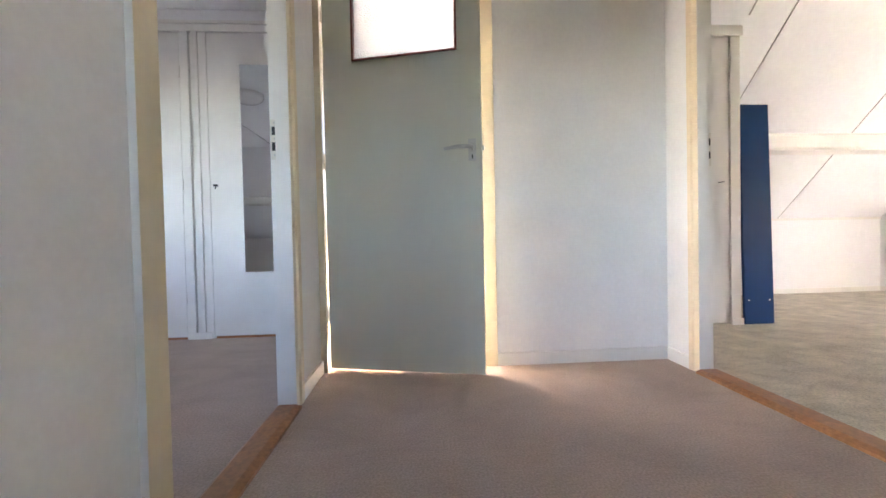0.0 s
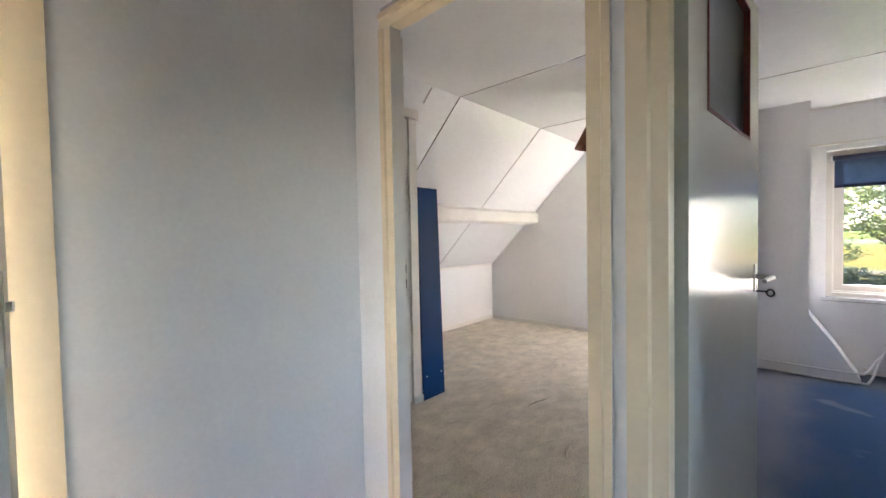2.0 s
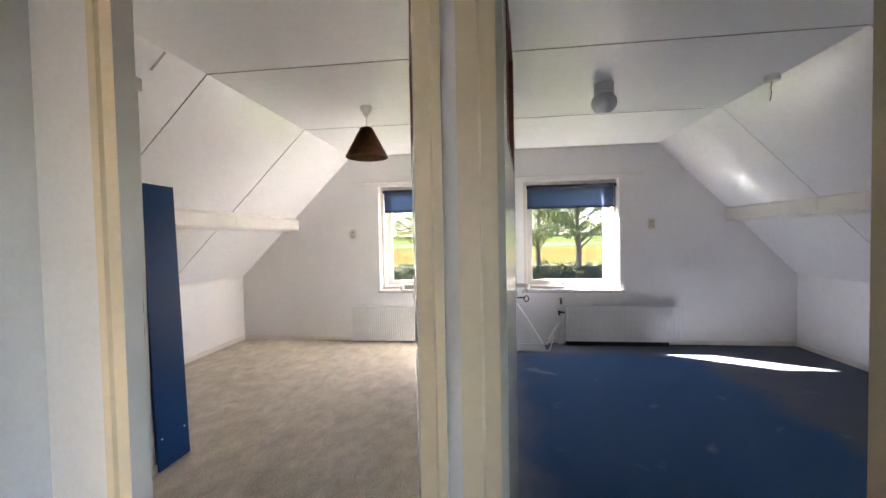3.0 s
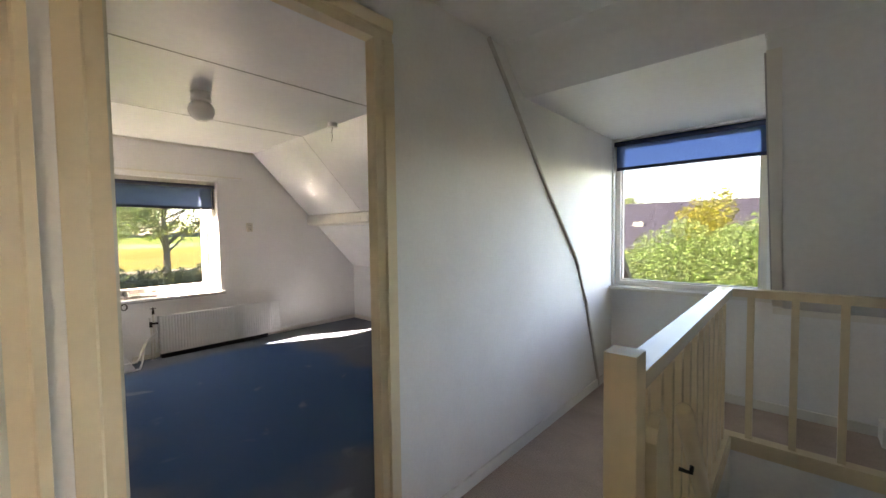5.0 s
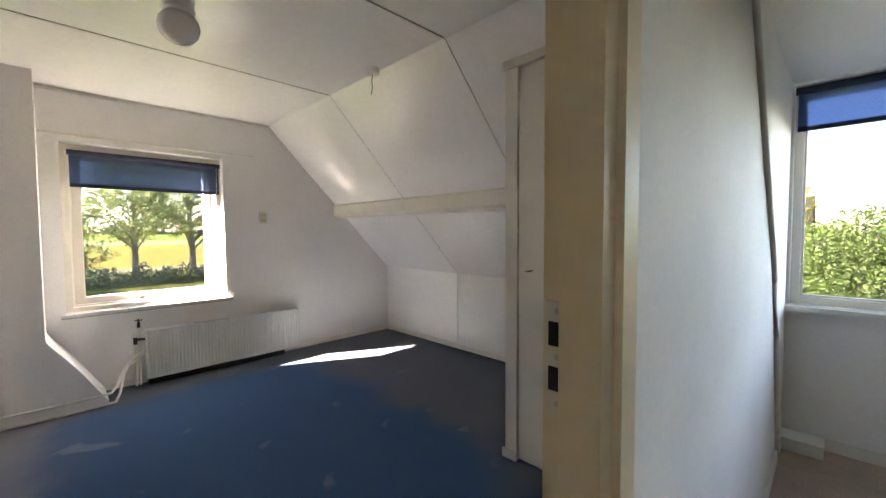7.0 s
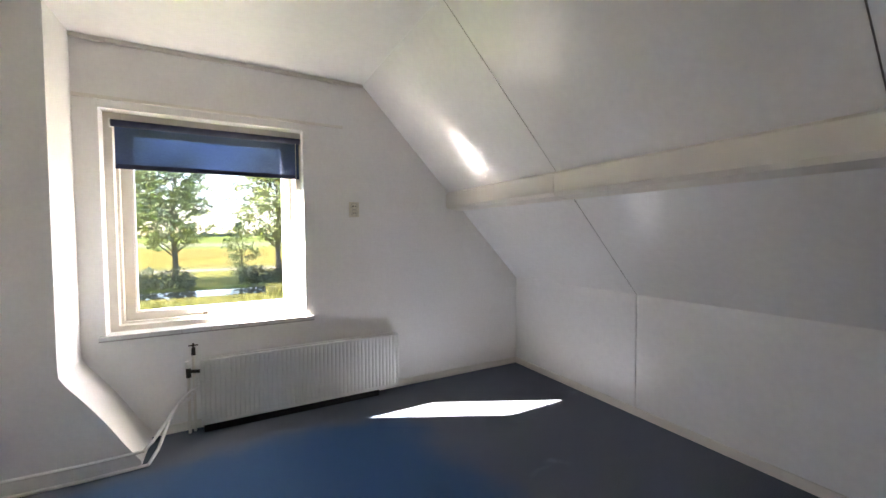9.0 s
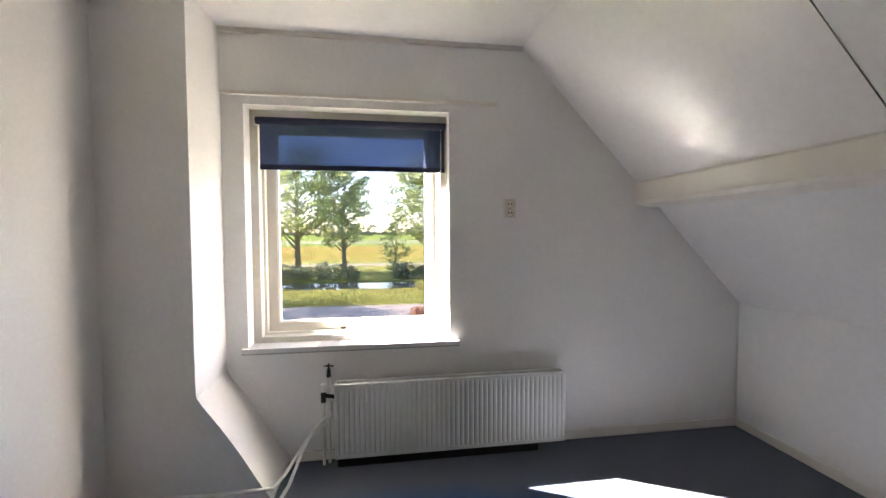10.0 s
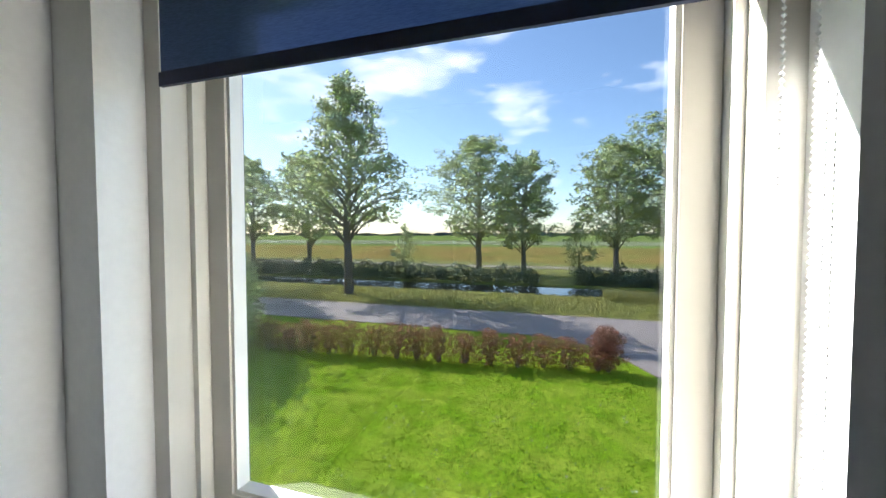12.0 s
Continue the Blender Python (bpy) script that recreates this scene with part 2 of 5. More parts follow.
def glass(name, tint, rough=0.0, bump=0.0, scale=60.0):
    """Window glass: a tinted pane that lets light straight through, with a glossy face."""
    m = bpy.data.materials.new(name)
    m.use_nodes = True
    n, l = m.node_tree.nodes, m.node_tree.links
    n.remove(n["Principled BSDF"])
    out = n["Material Output"]
    gl = n.new("ShaderNodeBsdfGlossy")
    gl.inputs["Roughness"].default_value = 0.02
    lw = n.new("ShaderNodeLayerWeight")
    lw.inputs["Blend"].default_value = 0.12
    fr = n.new("ShaderNodeMath")
    fr.operation, fr.inputs[1].default_value, fr.inputs[2].default_value = "MULTIPLY_ADD", 0.35, 0.02
    l.new(lw.outputs["Facing"], fr.inputs[0])
    mx = n.new("ShaderNodeMixShader")
    if rough:
        tr = n.new("ShaderNodeBsdfRefraction")
        tr.inputs["IOR"].default_value, tr.inputs["Roughness"].default_value = 1.15, rough
        tr.inputs["Color"].default_value = (*tint, 1)
        co, nz, bp = n.new("ShaderNodeTexCoord"), n.new("ShaderNodeTexVoronoi"), n.new("ShaderNodeBump")
        nz.inputs["Scale"].default_value = scale
        bp.inputs["Strength"].default_value, bp.inputs["Distance"].default_value = bump, 0.004
        l.new(co.outputs["Object"], nz.inputs["Vector"])
        l.new(nz.outputs["Distance"], bp.inputs["Height"])
        l.new(bp.outputs["Normal"], tr.inputs["Normal"])
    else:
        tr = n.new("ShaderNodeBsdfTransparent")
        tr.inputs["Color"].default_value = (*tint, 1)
    l.new(fr.outputs[0], mx.inputs["Fac"])
    l.new(tr.outputs[0], mx.inputs[1])
    l.new(gl.outputs[0], mx.inputs[2])
    l.new(mx.outputs[0], out.inputs["Surface"])
    return m


# grey tints dim the daylight seen through each pane, to balance outdoors with rooms
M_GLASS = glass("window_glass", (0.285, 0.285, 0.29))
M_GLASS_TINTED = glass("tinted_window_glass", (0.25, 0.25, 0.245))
M_GLASS_DIM = glass("clear_window_glass", (0.36, 0.36, 0.37))
M_FROST = glass("frosted_glass", (0.50, 0.52, 0.54), 0.45, 0.6, 120)


def cloth(name, color, through_):
    m = bpy.data.materials.new(name)
    m.use_nodes = True
    n, l = m.node_tree.nodes, m.node_tree.links
    n.remove(n["Principled BSDF"])
    d, t, mx = n.new("ShaderNodeBsdfDiffuse"), n.new("ShaderNodeBsdfTranslucent"), n.new("ShaderNodeMixShader")
    co, w = n.new("ShaderNodeTexCoord"), n.new("ShaderNodeTexNoise")
    mp_ = n.new("ShaderNodeMapping")
    mp_.inputs["Scale"].default_value = (1, 25, 300)
    w.inputs["Scale"].default_value, w.inputs["Detail"].default_value = 3.0, 3
    l.new(co.outputs["Object"], mp_.inputs["Vector"])
    l.new(mp_.outputs["Vector"], w.inputs["Vector"])
    r = n.new("ShaderNodeMapRange")
    r.inputs["From Min"].default_value, r.inputs["From Max"].default_value = 0.3, 0.7
    r.inputs["To Min"].default_value, r.inputs["To Max"].default_value = 0.8, 1.2
    l.new(w.outputs["Fac"], r.inputs["Value"])
    for node, c in ((d, color), (t, through_)):
        s = n.new("ShaderNodeVectorMath")
        s.operation = "SCALE"
        s.inputs[0].default_value = c
        l.new(r.outputs["Result"], s.inputs["Scale"])
        l.new(s.outputs["Vector"], node.inputs["Color"])
    # open weave: part of the light goes nearly straight through
    g = n.new("ShaderNodeBsdfRefraction")
    g.inputs["IOR"].default_value, g.inputs["Roughness"].default_value = 1.12, 0.42
    s = n.new("ShaderNodeVectorMath")
    s.operation = "SCALE"
    s.inputs[0].default_value = [min(1.0, 0.85 * c + 0.03) for c in through_]
    l.new(r.outputs["Result"], s.inputs["Scale"])
    l.new(s.outputs["Vector"], g.inputs["Color"])
    mg = n.new("ShaderNodeMixShader")
    mg.inputs["Fac"].default_value = 0.55
    l.new(t.outputs[0], mg.inputs[1])
    l.new(g.outputs[0], mg.inputs[2])
    mx.inputs["Fac"].default_value = 0.5
    l.new(d.outputs[0], mx.inputs[1])
    l.new(mg.outputs[0], mx.inputs[2])
    l.new(mx.outputs[0], n["Material Output"].inputs["Surface"])
    return m


M_BLIND = cloth("navy_blind_cloth", (0.010, 0.016, 0.055), (0.110, 0.158, 0.30))
# same navy cloth, colours raised for the dormer's stronger backlight
M_BLIND_BACKLIT = cloth("blue_blind_cloth", (0.012, 0.022, 0.070), (0.20, 0.34, 0.74))
M_BLINDBAR = mat("navy_blind_hem", (0.008, 0.014, 0.05), 0.6, grain=0.2, grain_scale=200)


def leafy(name, color, through_, vary=0.35):
    m = bpy.data.materials.new(name)
    m.use_nodes = True
    n, l = m.node_tree.nodes, m.node_tree.links
    n.remove(n["Principled BSDF"])
    d, t, mx = n.new("ShaderNodeBsdfDiffuse"), n.new("ShaderNodeBsdfTranslucent"), n.new("ShaderNodeMixShader")
    g = n.new("ShaderNodeNewGeometry")
    r = n.new("ShaderNodeMapRange")
    r.inputs["To Min"].default_value, r.inputs["To Max"].default_value = 1 - vary, 1 + vary
    l.new(g.outputs["Random Per Island"], r.inputs["Value"])
    for node, c in ((d, color), (t, through_)):
        s = n.new("ShaderNodeVectorMath")
        s.operation = "SCALE"
        s.inputs[0].default_value = c
        l.new(r.outputs["Result"], s.inputs["Scale"])
        l.new(s.outputs["Vector"], node.inputs["Color"])
    mx.inputs["Fac"].default_value = 0.4
    l.new(d.outputs[0], mx.inputs[1])
    l.new(t.outputs[0], mx.inputs[2])
    l.new(mx.outputs[0], n["Material Output"].inputs["Surface"])
    return m


M_LEAF = leafy("oak_leaf", (0.36, 0.42, 0.22), (0.76, 0.82, 0.40), 0.55)
M_LEAF_RED = leafy("barberry_leaf", (0.33, 0.16, 0.115), (0.46, 0.24, 0.14), 0.65)
M_LEAF_LIGHT = leafy("light_shrub_leaf", (0.31, 0.41, 0.17), (0.42, 0.54, 0.18), 0.65)
M_LEAF_GOLD = leafy("golden_shrub_leaf", (0.42, 0.39, 0.075), (0.46, 0.43, 0.08), 0.5)
M_REED = leafy("verge_grass", (0.37, 0.36, 0.14), (0.42, 0.41, 0.14), 0.6)
M_BANK = leafy("bank_bush_leaf", (0.17, 0.20, 0.15), (0.24, 0.28, 0.17), 0.6)
M_BARK = mat("bark", (0.15, 0.13, 0.10), 0.9, stain=0.3, stain_scale=4, grain=0.3, grain_scale=20)
M_LAWN = mat("lawn", (0.19, 0.31, 0.014), 0.95, stain=0.20, stain_scale=2.2, grain=0.26, grain_scale=9, bump=0.5, bump_scale=60, spec=0.0, tint=(0.31, 0.39, 0.035))
M_VERGE = mat("rough_verge", (0.20, 0.23, 0.045), 0.95, stain=0.3, stain_scale=0.6, grain=0.3, grain_scale=8, spec=0.1, tint=(0.27, 0.24, 0.07))
# made up for the unseen ground by the house: grey, so bounced light isn't green
M_NEUTRAL_GROUND = mat("gravel_yard", (0.33, 0.30, 0.27), 0.9, stain=0.2, stain_scale=0.5, grain=0.3, grain_scale=30)
M_PATH = mat("sandy_far_road", (0.34, 0.30, 0.22), 0.95, spec=0.0, stain=0.15, stain_scale=0.3)
M_ASPHALT = mat("clinker_road", (0.33, 0.275, 0.235), 0.8, stain=0.15, stain_scale=0.8, grain=0.25, grain_scale=9)
M_FIELD1 = mat("stubble_field", (0.34, 0.22, 0.075), 0.95, stain=0.25, stain_scale=0.15, grain=0.3, grain_scale=0.9, spec=0.0, tint=(0.24, 0.235, 0.06))
M_FIELD3 = mat("mown_field", (0.24, 0.26, 0.12), 0.95, stain=0.15, stain_scale=0.02, spec=0.1)
M_FIELD2 = mat("green_field", (0.17, 0.25, 0.055), 0.95, stain=0.2, stain_scale=0.02, grain=0.15, grain_scale=0.3, spec=0.0, tint=(0.23, 0.27, 0.08))
M_WATER = mat("canal_water", (0.012, 0.014, 0.012), 0.04, bump=0.05, bump_scale=4)
# bluish base colour carries the haze of distance
M_WOODS_HAZED = mat("far_woods", (0.05, 0.075, 0.095), 0.95, stain=0.3, stain_scale=0.02)
M_BARN = mat("barn_roof_sheet", (0.060, 0.054, 0.072), 0.85, stain=0.15, stain_scale=0.5)


# ---- mesh helpers ----
def box(bm, x0, x1, y0, y1, z0, z1):
    v = [bm.verts.new((x, y, z)) for x in (x0, x1) for y in (y0, y1) for z in (z0, z1)]
    for f in ((0, 1, 3, 2), (4, 6, 7, 5), (0, 4, 5, 1), (2, 3, 7, 6), (0, 2, 6, 4), (1, 5, 7, 3)):
        bm.faces.new([v[i] for i in f])
    return v


def prism(bm, pts, a0, a1, axis="x"):
    """A polygon swept along an axis; pts are the other two coordinates in the order xyz."""
    def at(p, a):
        return {"x": (a, p[0], p[1]), "y": (p[0], a, p[1]), "z": (p[0], p[1], a)}[axis]
    lo = [bm.verts.new(at(p, a0)) for p in pts]
    hi = [bm.verts.new(at(p, a1)) for p in pts]
    n = len(pts)
    for i in range(n):
        bm.faces.new((lo[i], lo[(i + 1) % n], hi[(i + 1) % n], hi[i]))
    bm.faces.new(lo[::-1])
    bm.faces.new(hi)


def tube(bm, pts, radius, sides=10):
    """A round bar along a run of points."""
    pts = [Vector(p) for p in pts]
    rings = []
    for i, p in enumerate(pts):
        d = (pts[min(i + 1, len(pts) - 1)] - pts[max(i - 1, 0)]).normalized()
        u = d.cross(Vector((0, 0, 1)) if abs(d.z) < 0.9 else Vector((1, 0, 0))).normalized()
        w = d.cross(u)
        r = radius[i] if isinstance(radius, (list, tuple)) else radius
        rings.append([bm.verts.new(p + (u * math.cos(a) + w * math.sin(a)) * r) for a in (2 * math.pi * k / sides for k in range(sides))])
    for a, b in zip(rings, rings[1:]):
        for k in range(sides):
            bm.faces.new((a[k], a[(k + 1) % sides], b[(k + 1) % sides], b[k]))
    bm.faces.new(rings[0][::-1])
    bm.faces.new(rings[-1])


def lathe(bm, profile, cx, cy, sides=28):
    """Rings of (radius, z) round an upright axis."""
    rings = [[bm.verts.new((cx + r * math.cos(a), cy + r * math.sin(a), z)) for a in (2 * math.pi * k / sides for k in range(sides))] for r, z in profile]
    for a, b in zip(rings, rings[1:]):
        for k in range(sides):
            bm.faces.new((a[k], a[(k + 1) % sides], b[(k + 1) % sides], b[k]))
    bm.faces.new(rings[0][::-1])
    bm.faces.new(rings[-1])


def mesh_ob(name, bm, material, bevel=0.0, smooth=False):
    if bevel:
        bmesh.ops.bevel(bm, geom=[e for e in bm.edges if len(e.link_faces) == 2 and e.calc_face_angle(0) > 0.6], offset=bevel, segments=2, profile=0.6, affect="EDGES")
    bmesh.ops.recalc_face_normals(bm, faces=bm.faces)
    me = bpy.data.meshes.new(name)
    bm.to_mesh(me)
    bm.free()
    for m in material if isinstance(material, (list, tuple)) else [material]:
        me.materials.append(m)
    if smooth:
        for p in me.polygons:
            p.use_smooth = True
        me.set_sharp_from_angle(angle=radians(40))
    return new(name, me)


def part(name, bm, material, parent, label="", bevel=0.0, smooth=False):
    ob = mesh_ob(name, bm, material, bevel, smooth)
    ob.parent = parent
    if label:
        tagged(ob, label)
    return ob


def part_boxes(name, boxes, material, parent, label="", bevel=0.0):
    bm = bmesh.new()
    for b in boxes:
        box(bm, *b)
    return part(name, bm, material, parent, label, bevel)


def structure(name, boxes, material, label, category, bevel=0.0):
    bm = bmesh.new()
    for b in boxes:
        box(bm, *b)
    return tagged(mesh_ob(name, bm, material, bevel), label, category, kind="structure")


def thing(name, label, category, group="", at=(0, 0, 0), kind=""):
    ob = new(name)
    ob.location = at
    ob.empty_display_size = 0.1
    return tagged(ob, label, category, group, kind)


# ---- plan ----
CEIL = 2.217                 # flat ceiling
XW, XE = -3.60, 5.04         # inner faces of the two gables
LAND_W, LAND_E = -0.41, 1.35  # landing, west and east walls
LAND_N = 2.03
S_TOP, S_FOOT, S_Z = -0.931, -2.324, 0.77    # south slope: ceiling line, knee wall, foot height
N_TOP, N_FOOT, N_Z = 2.548, 3.988, 0.785     # north slope
PART_S, PART_N = 0.985, 1.045                # partition between the two bedrooms
WALL_T = 0.08
SEAMS = [1.435, 2.646, 3.857]


def slope_s(z):
    return S_TOP + (CEIL - z) * (S_FOOT - S_TOP) / (CEIL - S_Z)


def slope_n(z):
    return N_TOP + (CEIL - z) * (N_FOOT - N_TOP) / (CEIL - N_Z)


# floors: the storey slab with the stairwell left open, and carpets on it
WELL = (LAND_W, 0.455, -1.725, 0.30)
structure("floor_slab", [(XW - 0.1, XE + 0.1, 0.30, 4.2, -0.25, -0.012), (XW - 0.1, XE + 0.1, -2.9, -1.725, -0.25, -0.012),
                         (XW - 0.1, LAND_W - 0.004, -1.725, 0.30, -0.25, -0.012), (0.459, XE + 0.1, -1.725, 0.30, -0.25, -0.012)],
          M_WALL, "timber storey floor slab", "floor")
structure("floor_landing", [(LAND_W, LAND_E, 0.30, LAND_N + 0.10, -0.012, 0.0), (0.53, LAND_E, -1.79, 0.30, -0.012, 0.0), (LAND_W, LAND_E, -2.43, -1.79, -0.012, 0.0)],
          M_CARPET_L, "taupe-grey short pile carpet on the landing", "carpet")
structure("floor_beige_room", [(1.40, XE, PART_S + 0.02, N_FOOT, -0.012, 0.0)], M_CARPET_B, "beige looped carpet, worn and rucked", "carpet")
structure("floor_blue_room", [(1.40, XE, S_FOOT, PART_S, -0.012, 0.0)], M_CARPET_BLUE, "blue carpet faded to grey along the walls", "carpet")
structure("floor_west_room", [(XW, LAND_W - 0.07, S_FOOT, 3.2, -0.012, 0.0)], M_CARPET_L, "taupe-grey short pile carpet", "carpet")

# ceilings: boards with open joints under a backing
bm = bmesh.new()
box(bm, XW - 0.3, XE + 0.3, S_TOP - 0.05, N_TOP + 0.05, CEIL + 0.014, CEIL + 0.15)
g = 0.0065
xs = [XW, -2.2, -1.0, LAND_W - 0.04]
for a, b in zip(xs, xs[1:]):
    box(bm, a + g, b - g, S_TOP, N_TOP, CEIL, CEIL + 0.014)
box(bm, LAND_W - 0.04, 1.39, S_TOP, LAND_N + 0.04, CEIL, CEIL + 0.014)
xs = [1.39, 2.646, 3.857, XE]
for a, b in zip(xs, xs[1:]):
    box(bm, a + (g if a > 1.5 else 0), b - (g if b < 5 else 0), S_TOP, N_TOP, CEIL, CEIL + 0.014)
ceil = mesh_ob("ceiling", bm, [M_CEIL, M_JOINT])
for p in ceil.data.polygons:
    if (abs(p.center.z - (CEIL + 0.014)) < 1e-4 and p.normal.z < 0 and p.area > 10) or (abs(p.normal.x) > 0.9 and p.center.z < CEIL + 0.013):
        p.material_index = 1
tagged(ceil, "white board ceiling with dark open joints", "ceiling", kind="structure")


def slope_boards(name, side, spans, label):
    """A sloping ceiling of boards with open joints, on a dark backing, one mesh."""
    top, foot, fz = (S_TOP, S_FOOT, S_Z) if side < 0 else (N_TOP, N_FOOT, N_Z)
    d = Vector((0, foot - top, fz - CEIL)).normalized()
    nrm = Vector((0, side * abs(d.z), abs(d.y)))
    bm_ = bmesh.new()
    for a, b, z_end in spans:
        t = (CEIL - z_end) / (CEIL - fz)
        y_end = top + (foot - top) * t
        p0, p1 = Vector((0, top, CEIL)), Vector((0, y_end, z_end))
        prism(bm_, [(q.y, q.z) for q in (p0, p1, p1 + nrm * 0.014, p0 + nrm * 0.014)], a, b)
    x0, x1 = min(s[0] for s in spans) - 0.02, max(s[1] for s in spans) + 0.02
    p0 = Vector((0, top, CEIL))
    z_end = min(s[2] for s in spans)
    p1 = Vector((0, top + (foot - top) * (CEIL - z_end) / (CEIL - fz), z_end))
    q = [p0 + nrm * 0.0142, p1 + nrm * 0.0142 + d * 0.1, p1 + nrm * 0.12 + d * 0.1, p0 + nrm * 0.12 - d * 0.15]
    prism(bm_, [(v.y, v.z) for v in q], x0, x1)
    ob = mesh_ob(name, bm_, [M_SLOPE, M_JOINT])
    for p in ob.data.polygons:
        if abs(p.normal.x) > 0.9 and p.area < 0.06:
            p.material_index = 1
        if abs(p.normal.x) < 0.1 and (p.center - Vector((p.center.x, q[0].y, q[0].z))).dot(nrm) < 0.001 and p.area > 1.0 and p.normal.dot(nrm) < -0.9:
            if abs((p.center - p0).dot(nrm) - 0.0142) < 0.002:
                p.material_index = 1
    return tagged(ob, label, "ceiling", kind="structure")


g = 0.0022
slope_boards("ceiling_slope_south", -1, [(1.39, 2.646 - g, S_Z), (2.646 + g, 3.857 - g, S_Z), (3.857 + g, XE, S_Z)], "white glossy boards on the sloping roof side")
slope_boards("ceiling_slope_south_west", -1, [(XW, LAND_W - 0.04, S_Z), (LAND_W - 0.04, 0.29, 0.70)], "white boards on the sloping roof side")
g = 0.0045
slope_boards("ceiling_slope_north", 1, [(1.39, 2.646 - g, N_Z), (2.646 + g, 3.857 - g, N_Z), (3.857 + g, XE, N_Z)], "white boards on the sloping roof side")
structure("ceiling_west", [(XW, LAND_W - 0.07, N_TOP + 0.051, 3.0, CEIL, CEIL + 0.1), (XW, LAND_W - 0.07, N_TOP, N_TOP + 0.051, CEIL + 0.002, CEIL + 0.014)], M_CEIL, "white ceiling above the wardrobes", "ceiling")

# knee walls
knee = structure("wall_knee_south", [(1.39, XE, S_FOOT - 0.1, S_FOOT - 0.012, -0.012, S_Z)], M_JOINT, "white low knee wall of boards", "wall")
for a, b in ((1.39, 2.646), (2.646, 3.857), (3.857, XE)):
    part_boxes("panel", [(a + 0.0035, b - 0.0035, S_FOOT - 0.0119, S_FOOT, 0.0, S_Z + 0.01)], M_SLOPE, knee)
structure("wall_knee_north", [(1.39, XE, N_FOOT, N_FOOT + 0.1, -0.012, N_Z + 0.02)], M_WALL, "white low knee wall", "wall")
structure("wall_knee_west", [(XW, LAND_W - 0.07, S_FOOT - 0.1, S_FOOT, -0.012, S_Z + 0.02), (XW, LAND_W - 0.07, 3.0, 3.1, -0.012, CEIL + 0.1)], M_WALL, "white low knee wall", "wall")

# purlins along both slopes
PURLIN = [(0.0, 0.16), (0.055, 0.118), (0.055, 0.02), (0.04, 0.0), (-0.07, -0.015), (-0.17, 0.02)]


def purlin(name, side, a, b, y, z):
    bm_ = bmesh.new()
    cuts = [a] + [s for s in SEAMS if a + 0.1 < s < b] + [b]
    for c0, c1 in zip(cuts, cuts[1:]):
        prism(bm_, [(y - side * p, z + q) for p, q in PURLIN], c0 + (0.002 if c0 > a else 0), c1 - (0.002 if c1 < b else 0))
    return tagged(mesh_ob(name, bm_, M_TRIM, 0.004), "cream-white painted purlin under the roof slope", "beam", kind="structure")


purlin("trim_purlin_south", -1, 2.36, XE, -1.665, 1.36)
purlin("trim_purlin_north", 1, 2.36, XE, 3.285, 1.345)
purlin("trim_purlin_west", -1, XW, LAND_W - 0.075, -1.665, 1.36)

# east gable with two window openings
WIN = [(-0.521, 0.524), (1.176, 2.221)]
W_Z0, W_Z1 = 0.585, 1.85
GX = XE + 0.30
boxes = []
edges = [-2.6, WIN[0][0], WIN[0][1], WIN[1][0], WIN[1][1], 4.3]
boxes += [(XE, GX, edges[i], edges[i + 1], -2.75, 3.2) for i in (0, 2, 4)]
for a, b in WIN:
    boxes += [(XE, GX, a, b, -2.75, W_Z0), (XE, GX, a, b, W_Z1, 3.2)]
structure("wall_east", boxes, M_WALL, "white plastered gable wall with two windows", "wall")
W2 = (0.2, 1.5)
structure("wall_west", [(XW - 0.3, XW, -2.6, W2[0], -2.75, 3.2), (XW - 0.3, XW, W2[1], 4.3, -2.75, 3.2), (XW - 0.3, XW, *W2, -2.75, 0.75), (XW - 0.3, XW, *W2, 1.95, 3.2)],
          M_WALL, "white plastered gable wall", "wall")

# partition between the bedrooms and closets under the slopes
structure("wall_partition", [(LAND_E + WALL_T, XE, PART_S, PART_N, 0.0, CEIL)], M_WALL, "white partition wall between the bedrooms", "wall")


def profile_wall(name, x0, x1, y_from, y_to, label):
    """An upright wall across the house, cut to the roof's profile, with door openings given as boxes left out by the caller."""
    bm_ = bmesh.new()
    pts = [(y_from, 0.0)]
    pts += [(y_to, 0.0)]
    if y_to > N_TOP:
        pts += [(y_to, CEIL - (y_to - N_TOP) * (CEIL - N_Z) / (N_FOOT - N_TOP)), (N_TOP, CEIL)]
    else:
        pts += [(y_to, CEIL)]
    if y_from < S_TOP:
        pts += [(S_TOP, CEIL), (y_from, CEIL - (S_TOP - y_from) * (CEIL - S_Z) / (S_TOP - S_FOOT))]
    else:
        pts += [(y_from, CEIL)]
    prism(bm_, pts, x0, x1)
    return tagged(mesh_ob(name, bm_, M_WALL), label, "wall", kind="structure")


# landing east wall: openings of the two bedroom doors
D4 = (0.134, 0.892)     # blue room, opening between the stops
D2 = (1.070, 1.797)     # beige room
FR2 = 0.060
HEAD = 1.962
FR = 0.085              # width of a frame's face
E0, E1 = LAND_E, LAND_E + WALL_T
boxes = [(E0, E1, D4[1] + FR - 0.005, D2[0] - FR2 + 0.005, 0, CEIL), (E0, E1, D4[0] - FR, D2[1] + FR2, HEAD + FR, CEIL),
         (E0, E1, D2[1] + FR2, 2.75, 0, CEIL), (E0, E1, S_TOP, D4[0] - FR, 0, CEIL)]
structure("wall_landing_east", boxes, M_PAPER, "white papered landing wall", "wall")
bm = bmesh.new()
